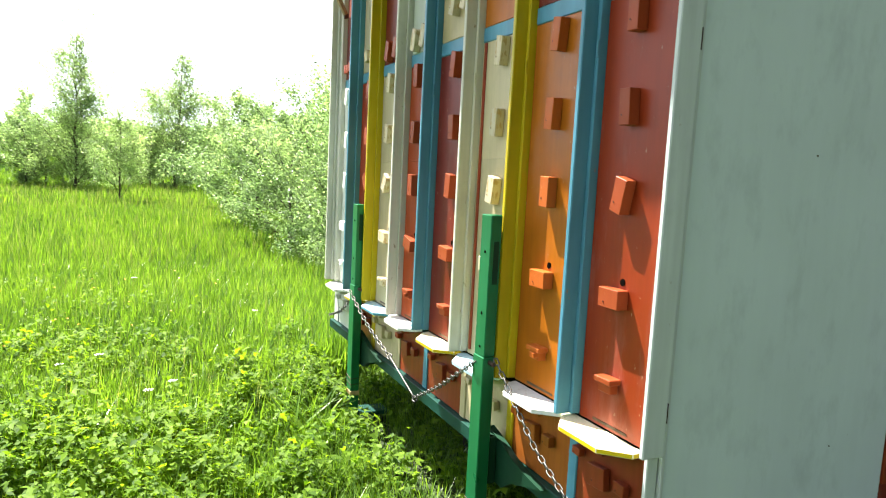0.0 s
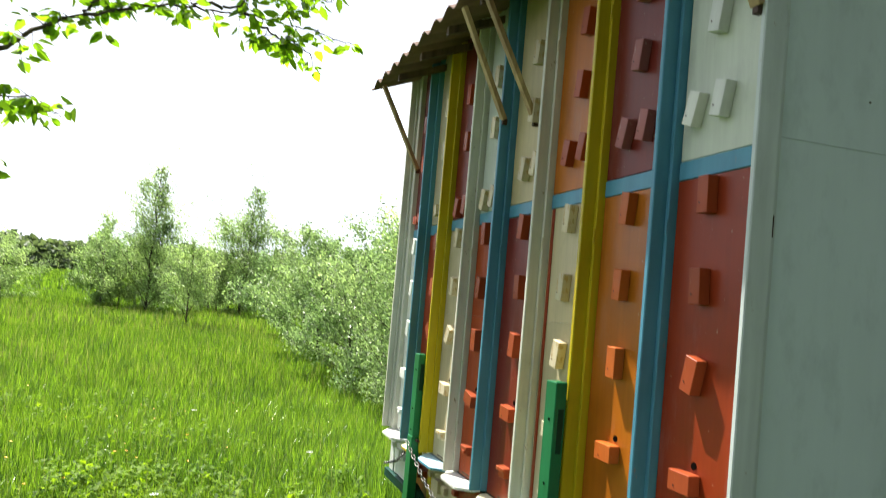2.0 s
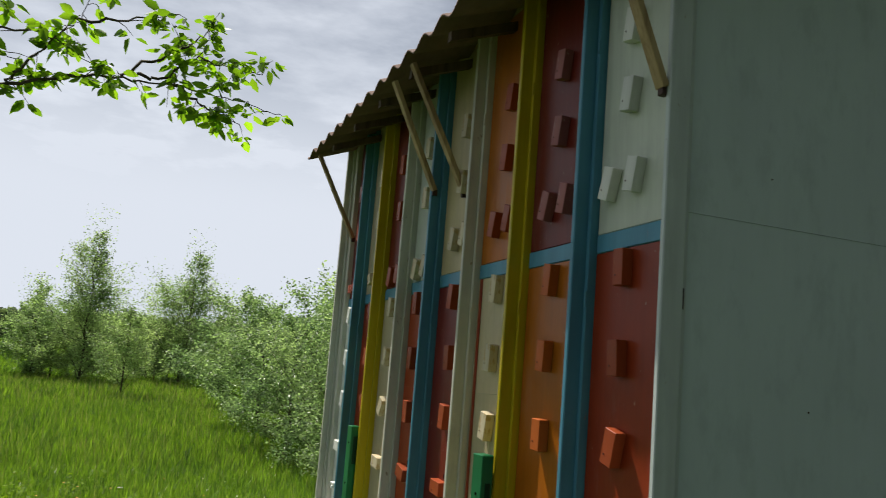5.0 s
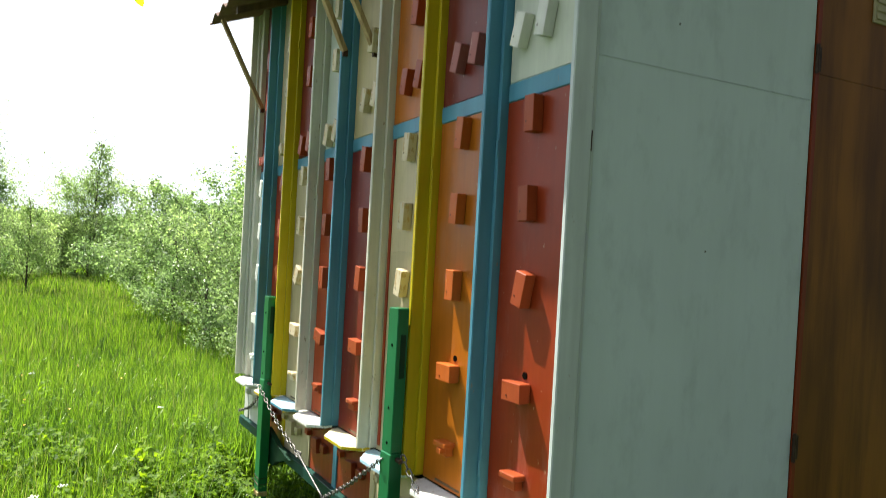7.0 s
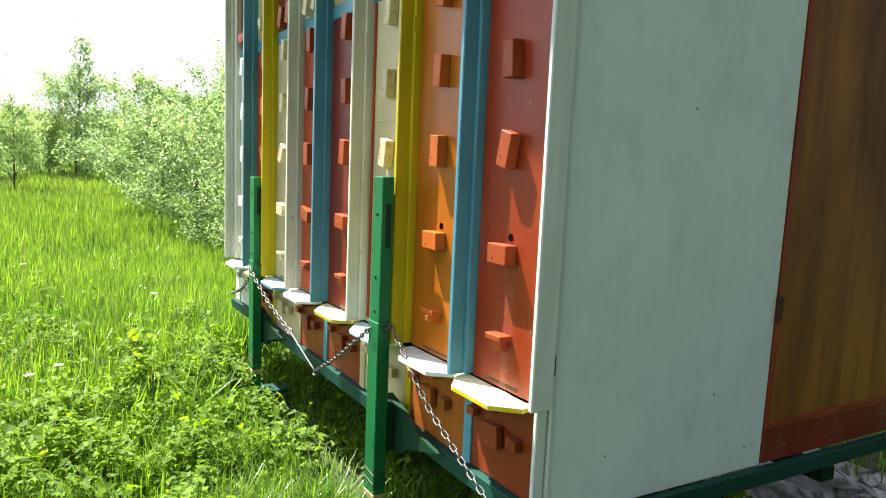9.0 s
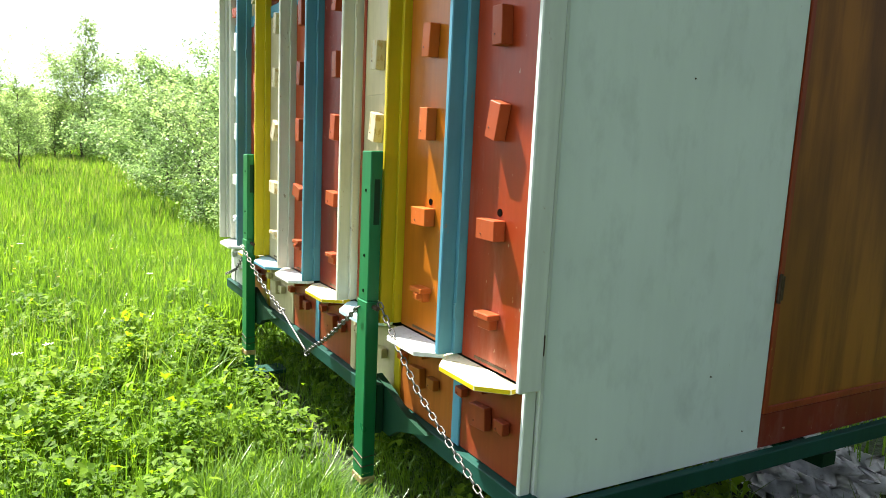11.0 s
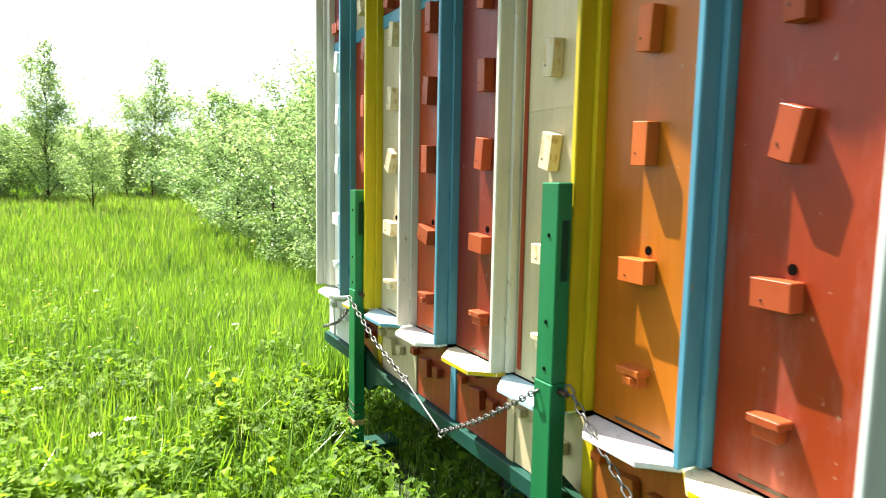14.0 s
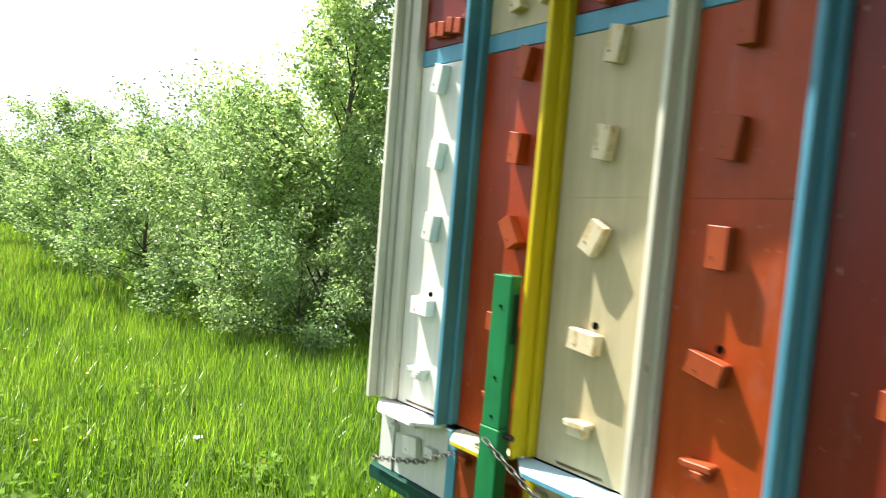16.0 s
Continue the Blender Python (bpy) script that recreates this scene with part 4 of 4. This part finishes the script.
# ---------------------------------------------------------------- overhanging fruit tree beside the walk
def fruit_tree():
    root = tagged(new("fruit_tree"), "fruit tree whose leafy boughs hang over the path", "tree")
    spot, size = Vector((-1.78, -1.63, 1.98)), 1.3

    def away(p):
        return spot + (Vector(p) - spot) * size

    bm = bmesh.new()
    tube(bm, [away(p) for p in ((-3.9, 0.1, 0.3), (-3.85, 0.15, 0.95), (-3.7, 0.3, 1.8), (-3.6, 0.5, 2.6), (-3.55, 0.6, 3.6))], [0.11, 0.095, 0.08, 0.06, 0.02], 9)
    link("trunk", bm, BARK, root, "grey-brown trunk", True)
    boughs = [
        [(-3.6, 0.45, 2.1), (-3.0, 1.05, 2.33), (-2.52, 1.5, 2.60), (-2.36, 1.52, 2.72), (-2.23, 1.5, 2.81), (-2.06, 1.5, 2.88), (-1.90, 1.48, 2.93), (-1.71, 1.5, 2.97), (-1.48, 1.5, 2.97), (-1.29, 1.5, 2.96), (-1.14, 1.5, 2.93)],
        [(-2.13, 1.5, 2.86), (-2.05, 1.52, 3.0), (-1.98, 1.5, 3.09), (-1.92, 1.48, 3.15), (-1.85, 1.42, 3.32)],
        [(-3.6, 0.5, 2.5), (-3.0, 1.05, 2.75), (-2.56, 1.5, 2.95), (-2.42, 1.5, 3.05), (-2.29, 1.5, 3.11), (-2.16, 1.48, 3.2)],
        [(-3.6, 0.5, 2.55), (-3.0, 1.05, 2.82), (-2.57, 1.5, 3.01), (-2.46, 1.5, 3.08), (-2.3, 1.5, 3.2)],
        [(-1.92, 1.5, 3.15), (-1.71, 1.5, 3.21), (-1.56, 1.5, 3.27)],
        [(-2.42, 1.5, 3.05), (-2.28, 1.52, 3.05), (-2.06, 1.5, 3.09), (-1.91, 1.5, 3.02), (-1.75, 1.5, 2.95)],
        [(-2.9, 1.15, 2.36), (-2.5, 1.5, 2.46), (-2.37, 1.5, 2.51), (-2.26, 1.5, 2.52), (-2.17, 1.5, 2.46)],
        [(-3.0, 1.05, 2.3), (-2.6, 1.45, 2.36), (-2.48, 1.5, 2.33), (-2.44, 1.5, 2.28), (-2.39, 1.5, 2.26)],
        [(-2.7, 1.35, 2.86), (-2.55, 1.5, 2.89), (-2.37, 1.5, 2.96), (-2.22, 1.5, 2.99), (-2.09, 1.5, 2.96)],
        [(-1.69, 1.5, 2.98), (-1.60, 1.5, 2.99), (-1.47, 1.48, 3.10), (-1.33, 1.5, 3.09), (-1.21, 1.5, 3.09)],
        [(-1.75, 1.5, 2.97), (-1.54, 1.52, 3.13), (-1.46, 1.5, 3.2), (-1.42, 1.5, 3.28)],
        [(-1.55, 1.5, 2.97), (-1.45, 1.5, 2.92), (-1.36, 1.5, 2.87), (-1.28, 1.5, 2.86)],
    ]
    r = np.random.default_rng(21)
    centres, dirs = [], []
    for k, b in enumerate(boughs):
        bmb = bmesh.new()
        pts = [away(Vector(p) + Vector((-0.06, 0, 0.032))) for p in b]
        fine = []
        for p, q in zip(pts, pts[1:]):
            for i in range(6):
                fine.append(p.lerp(q, i / 6) + Vector(r.normal(size=3) * 0.008))
        fine.append(pts[-1])
        n = len(fine)
        tube(bmb, fine, [max(0.0022, 0.019 * (1 - i / n) ** 1.1 * (1.0 if k == 0 else 0.5)) for i in range(n)], 5)
        for i in range(int(n * 0.3), n):
            if r.uniform() < 0.8:
                d = Vector(r.normal(size=3))
                d.z = d.z * 0.6
                d.normalize()
                e = fine[i] + d * r.uniform(0.04, 0.16)
                tube(bmb, [fine[i], (fine[i] + e) / 2 + Vector((0, 0, 0.01)), e], [0.0026, 0.002, 0.0012], 4)
                for _ in range(r.integers(4, 9)):
                    centres.append(np.array(fine[i].lerp(e, r.uniform(0.6, 1.0))) + r.normal(size=3) * 0.009)
        link("bough", bmb, BARK, root, "thin dark bough", True)
    # broad leaves, folded along the midrib, four faces each
    c = np.array(centres)
    n = len(c)
    d = rand_unit(n)
    d[:, 2] = d[:, 2] * 0.5 - 0.45
    d /= np.linalg.norm(d, axis=1, keepdims=True)
    s = np.cross(d, rand_unit(n))
    s /= np.linalg.norm(s, axis=1, keepdims=True)
    nn = np.cross(d, s)
    L = (0.078 * rng.uniform(0.5, 1.2, n))[:, None]
    W = L * 0.27
    stalk = c + d * L * 0.25
    p1 = c + d * L * 0.55
    p2 = c + d * L * 0.95
    tip = c + d * L * 1.28
    verts = np.stack([stalk, p1 + s * W + nn * W * 0.4, p2 + s * W * 0.8 + nn * W * 0.3, tip, p2 - s * W * 0.8 + nn * W * 0.3, p1 - s * W + nn * W * 0.4, p1, p2], 1).reshape(-1, 3)
    i = np.arange(n) * 8
    quads = [(0, 1, 6), (1, 2, 7), (1, 7, 6), (2, 3, 7), (3, 4, 7), (4, 5, 6), (4, 6, 7), (5, 0, 6)]
    faces = np.concatenate([np.stack([i + a, i + b, i + c2], -1) for a, b, c2 in quads])
    ob = mesh_arrays("leaves", verts, faces, FRUIT_LEAF, root)
    ob["label"] = "small oval green leaves"


fruit_tree()


# ---------------------------------------------------------------- grass and weeds
def under_wagon(x, y):
    return (x > 0.12) & (x < WIDTH) & (y > 0.6) & (y < 4.3)


def blades(name, x, y, height, width, material, label, bend=0.45, category="grass"):
    """Bent tapering blades of three faces each."""
    n = len(x)
    z = ground_height(x, y)
    a = rng.uniform(0, 2 * np.pi, n)
    f = np.stack([np.cos(a), np.sin(a), np.zeros(n)], -1)
    s = np.stack([-np.sin(a), np.cos(a), np.zeros(n)], -1)
    h = height * rng.uniform(0.55, 1.2, n)
    w = width * rng.uniform(0.7, 1.3, n)
    b = bend * rng.uniform(0.2, 1.2, n)
    p = np.stack([x, y, z - 0.02], -1)
    up = np.array([0, 0, 1.0])
    m1 = p + up * (h * 0.55)[:, None] + f * (h * b * 0.22)[:, None]
    tip = p + up * (h * (1 - 0.18 * b))[:, None] + f * (h * b * 0.75)[:, None]
    ws = s * w[:, None] * 0.5
    verts = np.stack([p - ws, p + ws, m1 + ws * 0.85, m1 - ws * 0.85, tip], 1).reshape(-1, 3)
    i = np.arange(n) * 5
    faces = np.concatenate([np.stack([i, i + 1, i + 2], -1), np.stack([i, i + 2, i + 3], -1), np.stack([i + 3, i + 2, i + 4], -1)])
    ob = mesh_arrays(name, verts, faces, material)
    tagged(ob, label, category, kind="stuff")
    return ob


def scatter(n, x0, x1, y0, y1):
    return rng.uniform(x0, x1, n), rng.uniform(y0, y1, n)


def clumpy(x, y, scale, cut):
    v = np.sin(x * scale + 1.3 * np.sin(y * scale * 0.7)) * np.sin(y * scale * 1.1 + 1.7 * np.sin(x * scale * 0.6))
    return v > cut


def thin(x, y, keep):
    return x[keep], y[keep]


# tall meadow grass, from near to far
x, y = scatter(130000, -4.6, 3.4, 3.2, 10.0)
k = ~under_wagon(x, y) & ~((x > -0.35) & (y < 4.5))
k &= rng.uniform(size=len(x)) < np.clip((y - 2.6 + 0.5 * np.sin(x * 2.1)) / 2.2, 0.12, 1)
x, y = thin(x, y, k)
blades("tall_grass", x, y, 0.42, 0.014, GRASS, "tall bright green meadow grass")
x, y = scatter(26000, -4.6, 3.4, 3.0, 10.0)
x, y = thin(x, y, ~under_wagon(x, y) & ~((x > -0.35) & (y < 4.5)))
blades("broad_grass", x, y, 0.40, 0.021, GRASS, "broad bent blades among the meadow grass", 1.3)
x, y = scatter(100000, -9.0, 3.6, 10.0, 22.0)
blades("tall_grass", x, y, 0.42, 0.018, GRASS, "tall bright green meadow grass")
x, y = scatter(75000, -20.0, 6.0, 22.0, 48.0)
blades("tall_grass", x, y, 0.45, 0.035, GRASS, "tall bright green meadow grass")
x, y = scatter(50000, -70.0, 40.0, 48.0, 165.0)
blades("far_grass", x, y, 0.6, 0.16, GRASS, "bright green far meadow grass")
x, y = scatter(60000, -8.0, 6.0, -6.0, 9.0)
k = ~((x > -2.7) & (x < 1.3) & (y > -0.4) & (y < 4.8)) & ~((x > -4.6) & (x < 3.4) & (y > 4.2)) & ~((x > 0) & (x < WIDTH) & (y > 0.4) & (y < 4.4))
x, y = thin(x, y, k)
blades("rough_grass", x, y, 0.30, 0.012, GRASS, "rough meadow grass round the wagon", 0.7)
# pale flowering stalks stand over the grass
x, y = scatter(5200, -5.0, 1.6, 3.4, 13.0)
k = ~((x > -0.35) & (y < 4.9))
x, y = thin(x, y, k)
blades("grass_stalks", x, y, 0.56, 0.005, SEED, "pale flowering stalks over the meadow grass", 0.35)
x, y = scatter(9000, -12.0, 1.6, 13.0, 34.0)
blades("grass_stalks", x, y, 0.58, 0.011, SEED, "pale flowering stalks over the meadow grass", 0.35)
# short grass beside and under the wagon
x, y = scatter(80000, -2.6, 1.3, -0.4, 4.6)
k = (rng.uniform(size=len(x)) < np.where(x > -0.5, np.where((x > -0.38) & (x < 0.15), 0.10, 0.3), 0.6)) & (clumpy(x, y, 3.1, -0.55) | (x > -0.5))
x, y = thin(x, y, k)
blades("short_grass", x, y, np.where(x < -0.45, 0.27, np.where(x < 0.1, 0.15, 0.2)), 0.008, GRASS, "short fine grass beside the wagon", 0.9)
x, y = scatter(4200, -0.9, -0.22, 0.9, 1.75)
blades("grass_tuft", x, y, 0.34, 0.009, GRASS, "lush grass tuft at the foot of a post", 1.0)
x, y = scatter(5000, 0.10, 1.6, 0.5, 4.3)
blades("shade_grass", x, y, 0.26, 0.006, GRASS, "long drooping grass in the wagon's shade", 1.3)
x, y = scatter(12000, -2.7, -0.3, 0.2, 5.0)
blades("grass_among_weeds", x, y, 0.36, 0.006, GRASS, "fine grass blades among the weeds", 0.6)


def clear_strip(x, y):
    """Little grows along the near half of the wagon's side."""
    return ~((x > -0.50) & (y < 1.25)) & ~((x > -0.42) & (y < 3.5))


def mound(x, y):
    """Weeds grow in knee-high clumps with low hollows between them."""
    v = np.sin(x * 7.3 + 1.9 * np.sin(y * 3.1)) * np.sin(y * 6.1 + 2.1 * np.sin(x * 4.3))
    return 0.85 + 0.5 * v


def weeds(name, n, area, height, leaf, label, keep=None):
    """Broad-leaved herbs: a thin stem with tiers of toothed, drooping leaves."""
    x, y = scatter(n, *area)
    if keep is not None:
        x, y = thin(x, y, keep(x, y))
    n = len(x)
    z = ground_height(x, y)
    tiers = 6
    h = height * rng.uniform(0.6, 1.15, n) * mound(x, y)
    verts, faces = [], []
    base = 0
    az0 = rng.uniform(0, 6.28, n)
    lx, ly = rng.normal(size=n) * 0.12, rng.normal(size=n) * 0.12
    drop = np.array([0, 0, -1.0])
    for t in range(tiers):
        u = 0.25 + 0.75 * (t + rng.uniform(0, 0.8, n)) / tiers
        a0 = az0 + t * 2.3 + rng.normal(size=n) * 0.4
        el = rng.uniform(-0.35, 0.6, n) + 0.3 * (t == tiers - 1)
        roll = rng.normal(size=n) * 0.35
        reach = leaf * rng.uniform(0.25, 0.75, n)
        size = leaf * rng.uniform(0.55, 1.2, n) * (1.15 - 0.35 * u)
        p = np.stack([x + lx * u * h + np.cos(a0) * reach, y + ly * u * h + np.sin(a0) * reach, z + u * h], -1)
        for side, k in ((0.0, 1.0), (1.05, 0.82), (-1.05, 0.82)):
            a = a0 + side
            d = np.stack([np.cos(a) * np.cos(el), np.sin(a) * np.cos(el), np.sin(el) + roll * math.sin(side)], -1)
            s = np.stack([-np.sin(a), np.cos(a), roll], -1)
            L = (size * k)[:, None]
            W = L * rng.uniform(0.24, 0.34, n)[:, None]
            q0 = p + d * L * 0.06
            ml = p + d * L * 0.48 + s * W
            mr = p + d * L * 0.48 - s * W
            m0 = p + d * L * 0.55 + drop * L * 0.10
            tip = p + d * L * 1.05 + drop * L * 0.26
            vv = np.stack([q0, ml, m0, mr, tip], 1).reshape(-1, 3)
            i = base + np.arange(n) * 5
            verts.append(vv)
            faces.append(np.concatenate([np.stack([i, i + 2, i + 1], -1), np.stack([i, i + 3, i + 2], -1), np.stack([i + 1, i + 2, i + 4], -1), np.stack([i + 2, i + 3, i + 4], -1)]))
            base += n * 5
    ob = mesh_arrays(name, np.concatenate(verts), np.concatenate(faces), WEED)
    tagged(ob, label, "weeds", kind="stuff")
    blades(name + "_stems", x, y, height * 0.95, 0.005, WEED, "thin green stems of the weeds", 0.1, "weeds")


weeds("meadow_weeds", 12500, (-2.8, 0.0, 0.2, 5.6), 0.33, 0.056, "leafy green weeds beside the wagon", lambda x, y: (mound(x, y) > 0.55) & (x < -0.15) & clear_strip(x, y) & ~((x > -0.9) & (y < 1.9)))
weeds("low_weeds", 6000, (-2.7, 0.0, -0.3, 5.0), 0.14, 0.040, "low leafy green ground cover", lambda x, y: clear_strip(x, y) & ~((x > -0.9) & (y < 1.9)))
weeds("herb_clumps", 1700, (-2.6, -0.5, 1.0, 5.4), 0.43, 0.068, "taller leafy herbs among the weeds", lambda x, y: (mound(x, y) > 0.9) & ~((x > -0.9) & (y < 1.9)))
weeds("post_weeds", 130, (-0.60, -0.1, 2.3, 3.7), 0.24, 0.07, "leafy weeds growing up beside the wagon")
weeds("tall_weeds", 2600, (-4.5, 0.0, 4.6, 9.0), 0.42, 0.050, "tall leafy weeds among the grass", lambda x, y: clumpy(x, y, 1.7, 0.1))
weeds("shade_weeds", 350, (0.1, 1.6, 0.7, 5.0), 0.22, 0.075, "leafy weeds in the wagon's shade")


def flowers():
    r = np.random.default_rng(8)
    for i in range(24):
        x, y = r.uniform(-3.6, -0.2), r.uniform(4.6, 9.5)
        z = float(ground_height(np.array(x), np.array(y)))
        h = r.uniform(0.34, 0.46)
        root = tagged(new("buttercup"), "yellow buttercup flower in tall grass", "flower", "buttercups in the meadow")
        bm = bmesh.new()
        tube(bm, [Vector((x, y, z - 0.02)), Vector((x + 0.01, y, z + h * 0.5)), Vector((x + 0.02, y, z + h))], [0.002, 0.0018, 0.0014], 4)
        link("stem", bm, WEED, root)
        bm = bmesh.new()
        c = bm.verts.new((x + 0.02, y, z + h))
        ring = [bm.verts.new((x + 0.02 + math.cos(a) * 0.014, y + math.sin(a) * 0.014, z + h + 0.008)) for a in (6.283 * q / 10 for q in range(10))]
        for q in range(10):
            bm.faces.new((c, ring[q], ring[(q + 1) % 10]))
        link("petals", bm, BUTTER, root, "glossy yellow petals")
    for i in range(6):
        x, y = r.uniform(-2.4, -0.4), r.uniform(2.4, 7.5)
        z = float(ground_height(np.array(x), np.array(y)))
        h = r.uniform(0.40, 0.55)
        root = tagged(new("cow_parsley"), "white flowering cow parsley among the grass", "flower", "cow parsley in the meadow")
        bm = bmesh.new()
        tube(bm, [Vector((x, y, z - 0.02)), Vector((x, y, z + h))], [0.003, 0.002], 4)
        heads = []
        for q in range(9):
            a, rr = q * 2.4, 0.032 * math.sqrt(q / 9)
            e = Vector((x + math.cos(a) * rr, y + math.sin(a) * rr, z + h + 0.03))
            tube(bm, [Vector((x, y, z + h)), e], [0.0012, 0.001], 3)
            heads.append(e)
        link("stem", bm, WEED, root)
        bm = bmesh.new()
        for e in heads:
            bmesh.ops.create_icosphere(bm, subdivisions=1, radius=0.006, matrix=Matrix.Translation(e) @ Matrix.Diagonal((1.2, 1.2, 0.5, 1)))
        link("umbel", bm, UMBEL, root, "lacy white flower head")


flowers()
